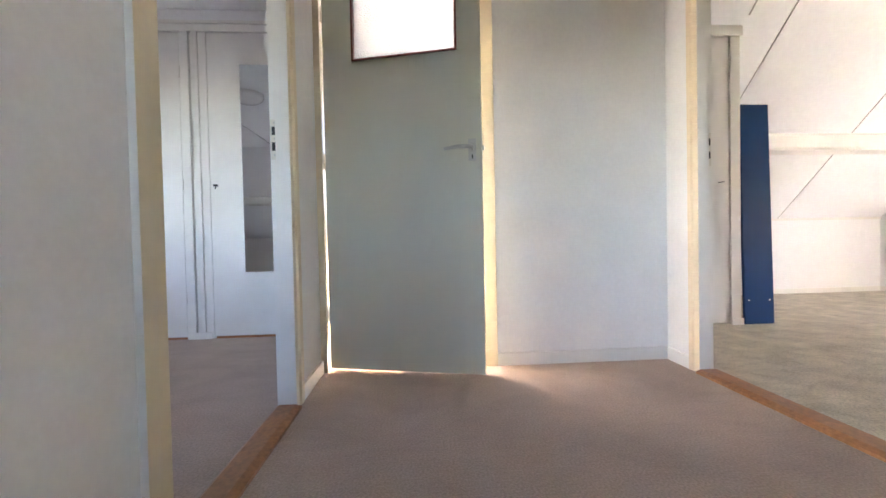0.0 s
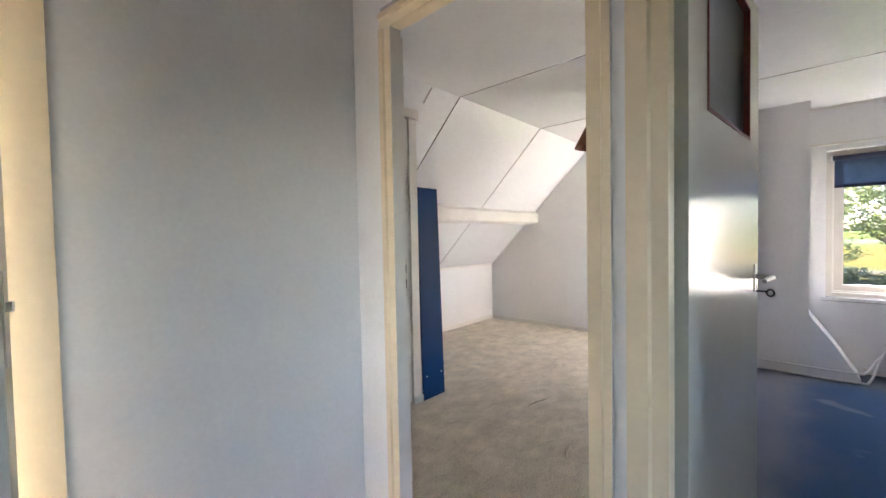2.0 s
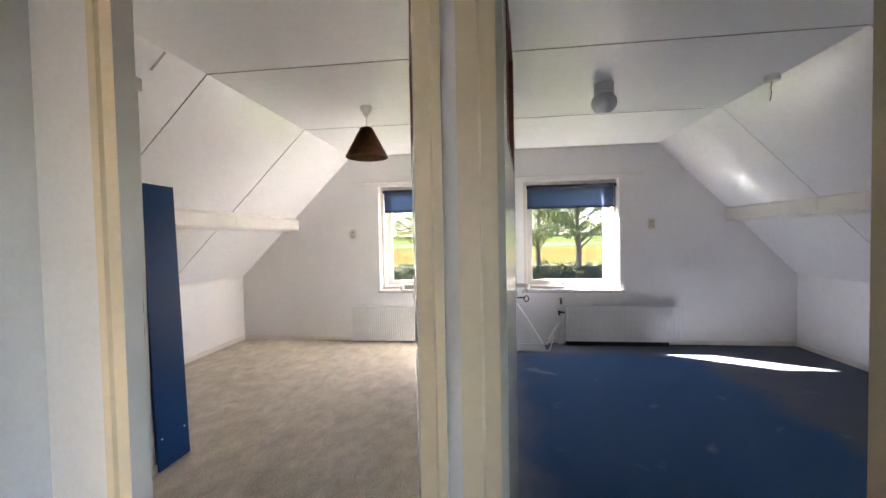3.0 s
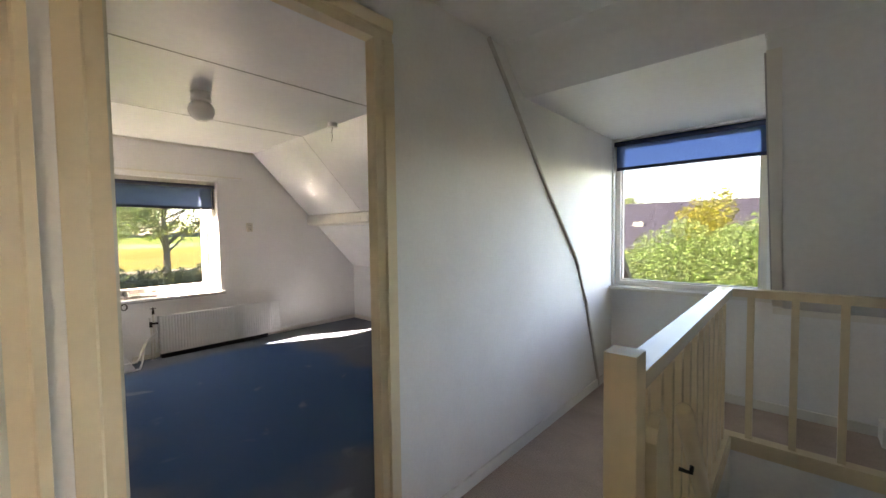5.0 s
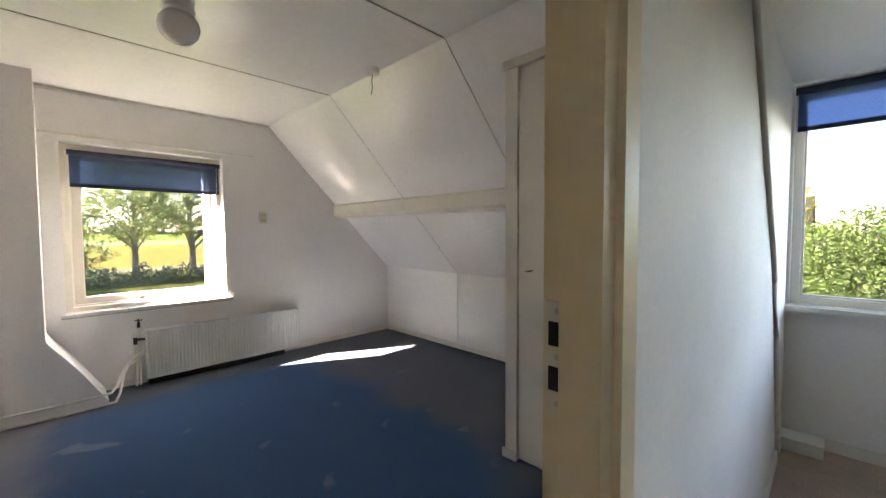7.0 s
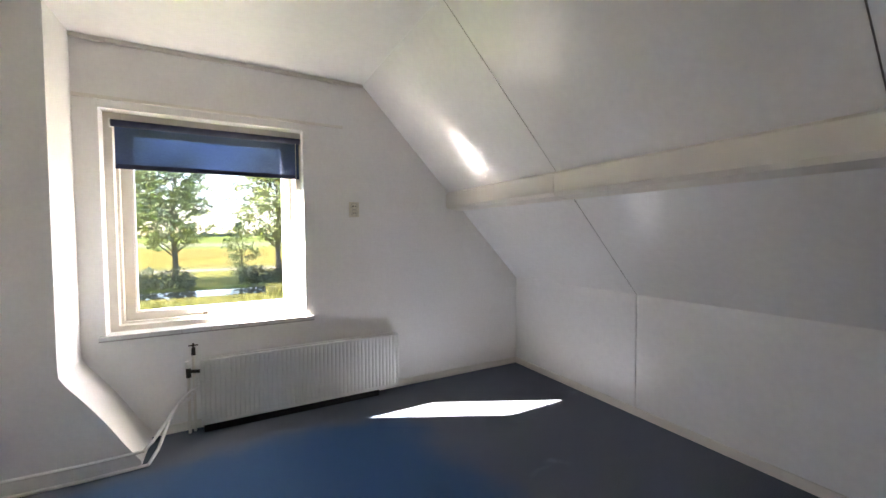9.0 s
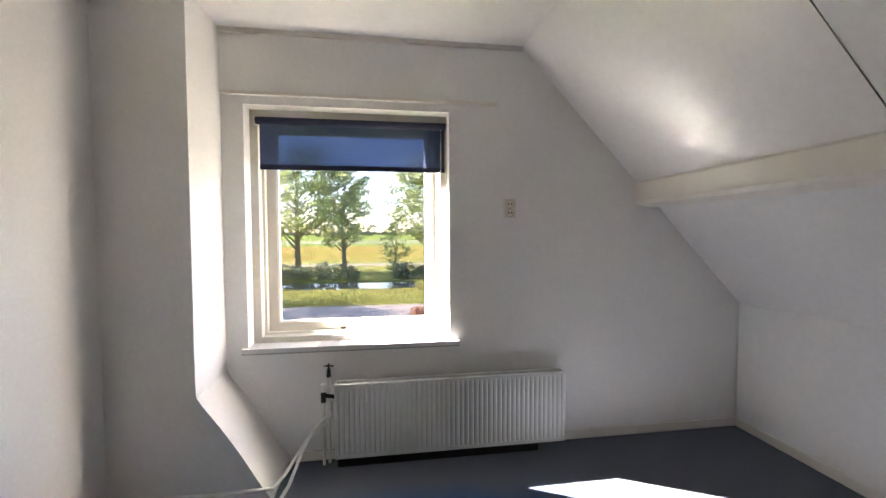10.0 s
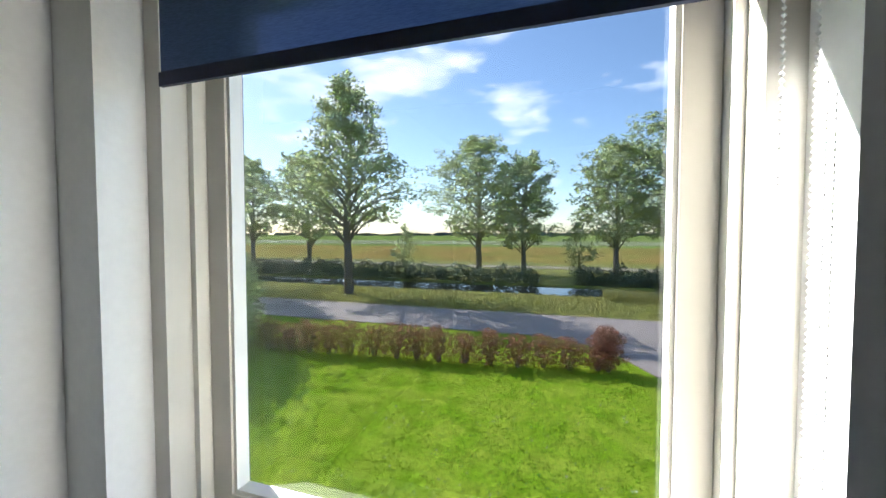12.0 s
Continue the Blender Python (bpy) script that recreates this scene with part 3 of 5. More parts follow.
prism(bm, [(-2.55, 0.0), (S_TOP, 0.0), (S_TOP, CEIL), (-1.0, CEIL), (-1.0, 2.06), (-2.55, 2.06)], E0, E1)
tagged(mesh_ob("wall_landing_east_dormer", bm, M_PAPER), "white papered landing wall beside the dormer", "wall", kind="structure")
profile_wall("wall_bath_east", E0, E1, 2.75, 3.9, "white wall")

# landing north wall with the washroom door
D1 = (-0.385, 0.370)
structure("wall_landing_north", [(D1[1] + 0.085, E0, LAND_N, LAND_N + WALL_T, 0, CEIL), (LAND_W, D1[1] + 0.085, LAND_N, LAND_N + WALL_T, HEAD + 0.1, CEIL)],
          M_PAPER, "white papered landing wall", "wall")
# landing west wall with the west room's door
D3 = (0.866, 1.613)
FR3 = 0.076
W0, W1 = LAND_W, LAND_W - 0.07
structure("wall_landing_west", [(W1, W0, S_TOP, D3[0] - FR3, 0, CEIL), (W1, W0, D3[1] + FR3, 3.55, 0, CEIL), (W1, W0, D3[0] - FR3, D3[1] + FR3, HEAD + FR3, CEIL),
                                (W1, W0, -1.9, 0.35, -2.7, -0.004)], M_PAPER, "white papered landing wall", "wall")
profile_wall("wall_landing_west_low", W1, W0, -2.44, S_TOP, "white papered landing wall")

# stairwell linings and the hall below
structure("wall_stairwell", [(LAND_W, 0.53, -1.80, -1.729, -2.7, -0.01), (0.4565, 0.53, -1.729, 0.2995, -2.7, -0.011), (LAND_W - 0.07, 0.53, 1.4, 1.5, -2.7, -0.25)],
          M_WALL, "white stairwell lining", "wall")
structure("floor_hall", [(-2.5, 2.5, -2.5, 2.5, -2.75, -2.7)], M_CARPET_L, "dark hall floor below the stairs", "floor")

# washroom behind the landing's north wall, lit by its own window
structure("wall_washroom", [(LAND_W, -0.25, 3.55, 3.65, 0, CEIL), (0.85, E0, 3.55, 3.65, 0, CEIL), (-0.25, 0.85, 3.55, 3.65, 0, 0.9), (-0.25, 0.85, 3.55, 3.65, 1.95, CEIL)],
          M_WALL, "white tiled washroom wall with window opening", "wall")
structure("ceiling_washroom", [(LAND_W, E0, LAND_N + 0.04, 3.7, CEIL, CEIL + 0.1)], M_CEIL, "white washroom ceiling", "ceiling")
structure("floor_washroom", [(LAND_W, E0, LAND_N + 0.10, 3.55, -0.012, 0.0)], M_TRIM, "pale washroom floor", "floor")

# dormer in the landing's south slope
DX0, DX1, DY = 0.30, LAND_E, -2.36
DW = (0.335, 1.335, 0.775, 1.985)
structure("wall_dormer_front", [(LAND_W, DX1 + 0.08, DY - 0.14, DY, -0.012, 0.69), (DX0 - 0.05, DX1, DY - 0.14, DY, 0.69, DW[2]), (DX0 - 0.05, DW[0], DY - 0.12, DY, DW[2], 2.1),
                                (DW[1], DX1, DY - 0.12, DY, DW[2], 2.1), (DW[0], DW[1], DY - 0.12, DY, DW[3], 2.1)], M_WALL, "white wall under the dormer window", "wall")
bm = bmesh.new()
prism(bm, [(slope_s(2.0) + 0.0, 2.0), (DY, 2.0), (DY, 0.69), (slope_s(0.69), 0.69)], DX0 - 0.05, DX0)
tagged(mesh_ob("wall_dormer_cheek", bm, M_WALL), "white dormer cheek", "wall", kind="structure")
bm = bmesh.new()
prism(bm, [(-0.945, 2.0), (DY - 0.12, 2.0), (DY - 0.12, 2.12), (-0.80, 2.12)], DX0 - 0.002, DX1)
prism(bm, [(-0.945, 2.0), (-0.80, 2.13), (-0.72, CEIL), (-1.05, CEIL + 0.05), (-1.2, 2.12)], LAND_W, DX1)
tagged(mesh_ob("ceiling_dormer", bm, M_CEIL), "white flat dormer ceiling and header", "ceiling", kind="structure")
bm = bmesh.new()
prism(bm, [(S_TOP, CEIL), (slope_s(2.0), 2.0), (slope_s(2.0) - 0.1, 2.1), (S_TOP - 0.1, CEIL + 0.1)], DX0 - 0.02, DX1)
tagged(mesh_ob("ceiling_dormer_header", bm, M_CEIL), "white slope above the dormer", "ceiling", kind="structure")

bm = bmesh.new()
prism(bm, [(slope_s(2.0) - 0.02, 2.0), (slope_s(2.0) + 0.006, 2.0), (slope_s(0.69) + 0.006, 0.69), (slope_s(0.69) - 0.02, 0.69)], DX0 - 0.05, DX0 + 0.002)
tagged(mesh_ob("trim_dormer", bm, M_TRIM, 0.002), "white board along the dormer's edge", "trim", kind="structure")
structure("trim_slope_foot_landing", [(LAND_W, DX0 - 0.001, DY, DY + 0.012, 0.672, 0.712)], M_TRIM, "white batten at the foot of the slope", "trim", 0.003)

# unseen overhang, added to hold sky light off the landing wall
structure("roof_dormer", [(DX0 - 0.3, DX1 + 0.3, DY - 0.60, DY - 0.145, 2.05, 2.16)], M_ROOF, "unseen dormer eave added to cut the sky's light", "roof")
# outer roof skins
bm = bmesh.new()
for side, top, foot, fz in ((-1, S_TOP, S_FOOT, S_Z), (1, N_TOP, N_FOOT, N_Z)):
    dy = (foot - top) / (CEIL - fz)
    spans = [(XW - 0.4, LAND_W - 0.1), (LAND_E + 0.04, GX + 0.2)] if side > 0 else [(XW - 0.4, DX0 - 0.06), (LAND_E + 0.04, GX + 0.2)]
    for a, b in spans:
        y0, y1 = top - dy * 1.4 + side * 0.2, foot + dy * 0.55 + side * 0.2
        prism(bm, [(y0, CEIL + 1.85), (y1, fz - 0.10), (y1, fz + 0.0), (y0, CEIL + 1.95)], a, b)
tagged(mesh_ob("roof", bm, M_ROOF), "dark tiled roof", "roof", kind="structure")
structure("wall_outer", [(XW, XE, -2.75, -2.62, -2.75, 0.3), (XW, XE, 4.2, 4.32, -2.75, 0.3)], M_BRICK, "red brick outer walls", "wall")


# ---- doors ----
def door_frame(name, matrix, width, depth, label, threshold=None, face=FR, inner=M_CREAM):
    """Frame in its own axes: opening along x from 0 to width, y from the landing's face into the wall."""
    t = tagged(new(name), label, "door frame", kind="structure")
    t.matrix_world = matrix
    sec = [(-face, -0.014), (-0.040, -0.014), (-0.034, -0.006), (0.0, -0.006), (0.0, 0.047), (-0.034, 0.047), (-0.034, depth + 0.008), (-face, depth + 0.008)]
    for side in (0, 1):
        bm_ = bmesh.new()
        prism(bm_, [((-1 if side else 1) * p + (width if side else 0), q) for p, q in sec], 0, HEAD, "z")
        jamb = part("jamb", bm_, [M_CREAM, inner], t, bevel=0.003)
        for p_ in jamb.data.polygons:
            if p_.center.y > 0.010 and (abs(p_.normal.x) > 0.9 or p_.center.y > 0.046):
                p_.material_index = 1
    bm_ = bmesh.new()
    prism(bm_, [(q, HEAD - p) for p, q in sec], -face, width + face, "x")
    part("head", bm_, M_CREAM, t, bevel=0.003)
    if threshold:
        bm_ = bmesh.new()
        prism(bm_, [(-0.024, 0.0), (depth - 0.0, 0.0), (depth - 0.0, 0.012), (depth - 0.01, 0.018), (0.0, 0.018), (-0.024, 0.010)], -0.0, width, "x")
        part("threshold", bm_, M_OAK, t, "varnished orange-brown wooden threshold", bevel=0.002)
    return t


def strike_plate(frame_ob, x, y0, y1, z, face):
    """Lock's strike plate let into the rebate, with its two holes; face: +1 looks along +x of the frame."""
    s = face
    p = part_boxes("strike_plate", [(min(x, x + s * 0.003), max(x, x + s * 0.003), y0, y1, z - 0.085, z + 0.068)], M_PLASTIC, frame_ob, "painted-over strike plate with dark holes", 0.001)
    for k in (0.056, -0.005, -0.068):
        bm_ = bmesh.new()
        tube(bm_, [(x + s * 0.002, (y0 + y1) / 2, z + k), (x + s * 0.0042, (y0 + y1) / 2, z + k)], 0.004, 10)
        part("screw", bm_, M_STEEL, p)
    for k in (0.025, -0.035):
        part_boxes("latch_hole", [(min(x + s * 0.002, x + s * 0.0042), max(x + s * 0.002, x + s * 0.0042), y0 + 0.006, y1 - 0.004, z + k - 0.016, z + k + 0.016)], M_DARK, p)
    return p


f4 = door_frame("door_frame_blue", Matrix(((0, 1, 0, E0), (1, 0, 0, D4[0]), (0, 0, 1, 0), (0, 0, 0, 1))), D4[1] - D4[0], WALL_T, "cream painted door frame of the blue bedroom")
f2 = door_frame("door_frame_beige", Matrix(((0, 1, 0, E0), (1, 0, 0, D2[0]), (0, 0, 1, 0), (0, 0, 0, 1))), D2[1] - D2[0], WALL_T, "cream painted door frame of the beige bedroom, white inside", True, FR2, M_TRIM)
f3 = door_frame("door_frame_west", Matrix(((0, -1, 0, W0), (1, 0, 0, D3[0]), (0, 0, 1, 0), (0, 0, 0, 1))), D3[1] - D3[0], 0.07, "cream painted door frame of the west room, white inside", True, FR3, M_TRIM)
strike_plate(f4, -0.034, 0.050, 0.082, 1.037, 1)
strike_plate(f2, D2[1] - D2[0] + 0.034, 0.050, 0.082, 1.036, -1)
strike_plate(f3, D3[1] - D3[0] + 0.034, 0.046, 0.074, 1.04, -1)
t1 = tagged(new("door_frame_washroom"), "cream painted frame of the washroom door", "door frame", kind="structure")
part_boxes("jamb", [(D1[1], D1[1] + 0.087, LAND_N - 0.012, LAND_N + 0.03, 0, HEAD + 0.09), (D1[1] + 0.03, D1[1] + 0.087, LAND_N + 0.03, LAND_N + 0.09, 0, HEAD + 0.09)], M_CREAM, t1, bevel=0.003)
part_boxes("jamb", [(LAND_W, LAND_W + 0.029, LAND_N - 0.012, LAND_N + 0.09, 0, HEAD + 0.09)], M_CREAM, t1, bevel=0.003)
part_boxes("head", [(LAND_W + 0.029, D1[1], LAND_N - 0.012, LAND_N + 0.09, HEAD + 0.005, HEAD + 0.09)], M_CREAM, t1, bevel=0.003)
part_boxes("strike_plate", [(D1[1] - 0.003, D1[1], LAND_N - 0.006, LAND_N + 0.022, 0.97, 1.10)], M_STEEL, t1)


def lever_handle(parent, x, y, z, out, reach):
    """Rosette plate and lever; out: side of the leaf (+1/-1 in y), reach: direction of the lever along x."""
    bm_ = bmesh.new()
    y0, y1 = sorted((y, y + out * 0.004))
    box(bm_, x - 0.018, x + 0.018, y0, y1, z - 0.055, z + 0.045)
    h = part("handle", bm_, M_STEEL, parent, "satin aluminium lever handle on a back plate", bevel=0.0015)
    bm_ = bmesh.new()
    tube(bm_, [(x, y, z), (x, y + out * 0.042, z), (x + reach * 0.012, y + out * 0.050, z), (x + reach * 0.06, y + out * 0.050, z + 0.002), (x + reach * 0.125, y + out * 0.046, z - 0.004)],
         [0.010, 0.009, 0.010, 0.009, 0.007], 12)
    part("lever", bm_, M_STEEL, h, smooth=True)
    part_boxes("keyhole", [(x - 0.003, x + 0.003, min(y, y + out * 0.0055), max(y, y + out * 0.0055), z - 0.046, z - 0.028)], M_DARK, h)
    return h


def door_leaf(name, hinge, angle, width, label, glazed, key_side, handle_z=1.05, extra=None, backset=0.055):
    """Flush leaf with a glazed light, in its own axes: hinge at 0, leaf along +x, thickness y 0..0.038."""
    t = thing(name, label, "door", kind="structure")
    t.matrix_world = pose(hinge[0], hinge[1], 0.0, 0, 0, angle)
    z0, z1, T = 0.009, HEAD + 0.02, 0.038
    gx0, gx1, gz0, gz1 = glazed
    part_boxes("leaf", [(0, gx0, 0, T, z0, z1), (gx1, width, 0, T, z0, z1), (gx0, gx1, 0, T, z0, gz0), (gx0, gx1, 0, T, gz1, z1)], M_DOOR, t)
    b = 0.010
    part_boxes("bead", [(gx0, gx0 + b, -0.003, T + 0.003, gz0, gz1), (gx1 - b, gx1, -0.003, T + 0.003, gz0, gz1), (gx0 + b, gx1 - b, -0.003, T + 0.003, gz0, gz0 + b), (gx0 + b, gx1 - b, -0.003, T + 0.003, gz1 - b, gz1)],
               M_BROWN, t, "dark red-brown glazing bead", 0.001)
    pane_ = part_boxes("pane", [(gx0 + b, gx1 - b, 0.016, 0.020, gz0 + b, gz1 - b)], M_FROST, t, "frosted figured glass pane")
    pane_.visible_shadow = False
    for out in (-1, 1):
        lever_handle(t, width - backset, 0.0 if out < 0 else T, handle_z, out, -1)
    part_boxes("lock_edge", [(width, width + 0.002, 0.008, 0.030, 0.93, 1.13)], M_STEEL, t)
    part_boxes("latch", [(width + 0.002, width + 0.012, 0.012, 0.026, 1.045, 1.065)], M_STEEL, t)
    for z in (0.28, 1.03, 1.75):
        bm_ = bmesh.new()
        lathe(bm_, [(0.007, z - 0.04), (0.007, z + 0.04)], -0.005, 0.0 if key_side > 0 else T, 10)
        part("hinge", bm_, M_STEEL if extra else M_CREAM, t, smooth=True)
    if extra:
        bm_ = bmesh.new()
        yy = T if extra > 0 else 0.0
        tube(bm_, [(width - 0.055, yy, handle_z - 0.052), (width - 0.055, yy + extra * 0.035, handle_z - 0.052)], 0.003, 8)
        ring = [(width - 0.055, yy + extra * 0.044 + extra * 0.010 * math.cos(a), handle_z - 0.056 + 0.012 * math.sin(a)) for a in (2 * math.pi * k / 14 for k in range(15))]
        tube(bm_, ring, 0.0025, 6)
        part("key", bm_, M_BRASS, t, "old key left in the lock", smooth=True)
    return t


door_leaf("door_washroom", (-0.377, 2.063), -14.3, 0.770, "pale grey flush washroom door, ajar, with frosted glass light", (0.150, 0.664, 1.505, 1.965), 1, backset=0.042)
door_leaf("door_blue_room", (1.440, 0.872), -5.3, 0.80, "pale grey flush door with glass light, standing open", (0.150, 0.650, 1.490, 1.93), -1, 1.02, -1)
door_leaf("door_beige_room", (1.440, 1.052), 11.6, 0.79, "pale grey flush door with glass light, standing open", (0.150, 0.650, 1.490, 1.93), 1, 1.02)


# ---- windows ----
def blind(name, x, y0, y1, z_bot, z_top, label, inward=-1, thin_axis="x", weave=M_BLIND):
    """Roller blind pulled part of the way down; thin_axis: the way it faces."""
    t = thing(name, label, "blind")
    m = Matrix.Identity(4) if thin_axis == "x" else Matrix(((0, 1, 0, 0), (1, 0, 0, 0), (0, 0, 1, 0), (0, 0, 0, 1)))
    t.matrix_world = m
    bm_ = bmesh.new()
    n = 24
    for zz0, zz1 in ((z_bot + 0.02, z_top - 0.03),):
        rows = [[bm_.verts.new((x + 0.002 * math.sin(k * 0.9) * (1 - r), y0 + (y1 - y0) * k / n, zz0 + (zz1 - zz0) * r)) for k in range(n + 1)] for r in (0, 1)]
        for k in range(n):
            bm_.faces.new((rows[0][k], rows[0][k + 1], rows[1][k + 1], rows[1][k]))
    part("cloth", bm_, weave, t, "navy woven cloth, light shining through", smooth=True)
    bm_ = bmesh.new()
    box(bm_, x - 0.004, x + 0.004, y0, y1, z_bot, z_bot + 0.026)
    part("hem_bar", bm_, M_BLINDBAR, t, bevel=0.003)
    bm_ = bmesh.new()
    xr = x + inward * 0.015
    tube(bm_, [(xr, y0 - 0.004, z_top - 0.022), (xr, y1 + 0.012, z_top - 0.022)], 0.020, 16)
    part("roller", bm_, M_BLINDBAR, t, smooth=True)
    for yy in (y0 - 0.010, y1 + 0.016):
        bm_ = bmesh.new()
        box(bm_, xr - 0.018, xr + 0.016, yy - 0.004, yy + 0.004, z_top - 0.045, z_top)
        part("bracket", bm_, M_WHITEPL, t, bevel=0.002)
    return t


def bead_chain(parent, x, y, z0, z1):
    for dy in (0.0, 0.030):
        bm_ = bmesh.new()
        z = z0
        while z < z1:
            r = 0.0031
            v = [bm_.verts.new((x + r * a, y + dy + r * b, z + r * c)) for a, b, c in ((1, 0, 0), (-1, 0, 0), (0, 1, 0), (0, -1, 0), (0, 0, 1.2), (0, 0, -1.2))]
            for f in ((0, 2, 4), (2, 1, 4), (1, 3, 4), (3, 0, 4), (2, 0, 5), (1, 2, 5), (3, 1, 5), (0, 3, 5)):
                bm_.faces.new([v[i] for i in f])
            z += 0.0078
        ob = part("bead_chain", bm_, M_WHITEPL, parent, "white bead chain", smooth=True)
        tagged(ob, kind="stuff")


def casement(name, y0, y1, label, blind_label):
    """Side-hung wooden window in the east gable with tiled sill, roller blind and stay."""
    t = tagged(new(name), label, "window", kind="structure")
    z0, z1 = W_Z0, W_Z1
    xf = 5.128
    c = 0.040
    part_boxes("window_frame", [(xf, xf + 0.15, y0, y0 + c, z0 + 0.05, z1), (xf, xf + 0.15, y1 - c, y1, z0 + 0.05, z1), (xf, xf + 0.15, y0 + c, y1 - c, z1 - c, z1), (xf, xf + 0.15, y0, y1, z0 - 0.02, z0 + 0.058)],
               M_SASH, t, bevel=0.003)
    part_boxes("window_frame", [(xf + 0.055, xf + 0.15, y0 + c, y0 + c + 0.014, z0 + 0.058, z1 - c), (xf + 0.055, xf + 0.15, y1 - c - 0.014, y1 - c, z0 + 0.058, z1 - c),
                                (xf + 0.055, xf + 0.15, y0 + c + 0.014, y1 - c - 0.014, z0 + 0.058, z0 + 0.070)], M_TRIM, t, bevel=0.002)
    s0, s1, w = xf + 0.085, xf + 0.135, 0.050
    a0, a1, b0, b1 = y0 + c + 0.016, y1 - c - 0.016, z0 + 0.064, z1 - c - 0.004
    part_boxes("sash", [(s0, s1, a0, a0 + w, b0, b1), (s0, s1, a1 - w, a1, b0, b1), (s0, s1, a0 + w, a1 - w, b0, b0 + w), (s0, s1, a0 + w, a1 - w, b1 - w, b1)], M_SASH, t, bevel=0.003)
    e = 0.008
    part_boxes("putty_bead", [(s0 + 0.006, s1 - 0.01, a0 + w, a0 + w + e, b0 + w, b1 - w), (s0 + 0.006, s1 - 0.01, a1 - w - e, a1 - w, b0 + w, b1 - w),
                              (s0 + 0.006, s1 - 0.01, a0 + w + e, a1 - w - e, b0 + w, b0 + w + e)], M_TRIM, t)
    p = part_boxes("pane", [(s0 + 0.040, s0 + 0.044, a0 + w - 0.005, a1 - w + 0.005, b0 + w - 0.005, b1 - w + 0.005)], M_GLASS, t, "window pane, grey tint dimming the daylight seen through it")
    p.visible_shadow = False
    # stay: a perforated flat bar with a curled grip, on its pegs
    bm_ = bmesh.new()
    ym = (y0 + y1) / 2
    prism(bm_, [(xf + 0.060, b0 + 0.026), (xf + 0.066, b0 + 0.026), (xf + 0.066, b0 + 0.040), (xf + 0.060, b0 + 0.040)], ym - 0.20, ym + 0.075, "y")
    tube(bm_, [(xf + 0.063, ym - 0.195, b0 + 0.033), (xf + 0.058, ym - 0.225, b0 + 0.036), (xf + 0.050, ym - 0.250, b0 + 0.050), (xf + 0.040, ym - 0.275, b0 + 0.050)], [0.006, 0.0055, 0.005, 0.004], 8)
    st = part("stay", bm_, M_TRIM, t, "white painted casement stay", bevel=0.0, smooth=False)
    for k in range(5):
        bm_ = bmesh.new()
        tube(bm_, [(xf + 0.0595, ym - 0.15 + 0.045 * k, b0 + 0.033), (xf + 0.0590, ym - 0.15 + 0.045 * k, b0 + 0.033)], 0.0035, 8)
        part("peg_hole", bm_, M_DARK, st)
    part_boxes("stay_peg", [(xf + 0.045, xf + 0.085, ym + 0.05, ym + 0.075, b0 + 0.012, b0 + 0.026)], M_BRASS, t, "rusty stay pegs", 0.002)
    part_boxes("stay_peg", [(xf + 0.045, xf + 0.085, ym - 0.13, ym - 0.115, b0 + 0.002, b0 + 0.026)], M_TRIM, t, "", 0.002)
    # sill of glazed tiles on a mortar bed
    xs0, xs1 = 5.014, xf
    sill = part_boxes("window_sill", [(xs0 + 0.004, XE, y0 - 0.050, y1 + 0.027, z0 - 0.004, z0 + 0.018), (XE, xs1, y0, y1, z0 - 0.004, z0 + 0.018)], M_GROUT, t, "tiled window sill")
    edges_ = [y0 - 0.052]
    k = y0 + 0.098
    while k < y1 - 0.02:
        edges_.append(k)
        k += 0.150
    edges_.append(y1 + 0.027)
    for a, b in zip(edges_, edges_[1:]):
        bm_ = bmesh.new()
        aa, bb = max(a, y0), min(b, y1)
        box(bm_, xs0, XE - 0.001, a + 0.0012, b - 0.0012, z0 + 0.004, z0 + 0.027)
        box(bm_, XE - 0.001, xs1 - 0.001, aa + 0.0012, bb - 0.0012, z0 + 0.004, z0 + 0.027)
        part("tile", bm_, M_TILE, sill)
    bl = blind("roller_blind", 5.1215, y0 + 0.013, y1 - 0.051, 1.538, z1 - 0.040, blind_label)
    bl.parent = None
    bead_chain(bl, 5.095, y0 + 0.008, 0.80, z1 - 0.03)
    return t


casement("window_1", *WIN[0], "white wooden casement window with tiled sill, garden outside", "navy roller blind half way down, glowing against the daylight")
casement("window_2", *WIN[1], "white wooden casement window of the beige bedroom", "navy roller blind half way down in the beige bedroom")
rail = thing("curtain_rail_board", "thin white board fixed above the blue room's window", "rail")
part_boxes("board", [(XE - 0.020, XE, -0.785, 0.625, 1.893, 1.909)], M_TRIM, rail, bevel=0.002)
rail2 = thing("curtain_rail_board", "thin white board fixed above the beige room's window", "rail")
part_boxes("board", [(XE - 0.020, XE, 1.05, 2.53, 1.893, 1.909)], M_TRIM, rail2, bevel=0.002)

# dormer window: fixed frame, plain sill, blind
t = tagged(new("window_3"), "white wooden dormer window looking on shrubs", "window", kind="structure")
x0, x1, z0, z1 = DW
yf = DY - 0.065
part_boxes("window_frame", [(x0, x0 + 0.04, yf - 0.08, yf + 0.02, z0, z1), (x1 - 0.04, x1, yf - 0.08, yf + 0.02, z0, z1), (x0 + 0.04, x1 - 0.04, yf - 0.08, yf + 0.02, z0, z0 + 0.045), (x0 + 0.04, x1 - 0.04, yf - 0.08, yf + 0.02, z1 - 0.05, z1)],
           M_TRIM, t, bevel=0.004)
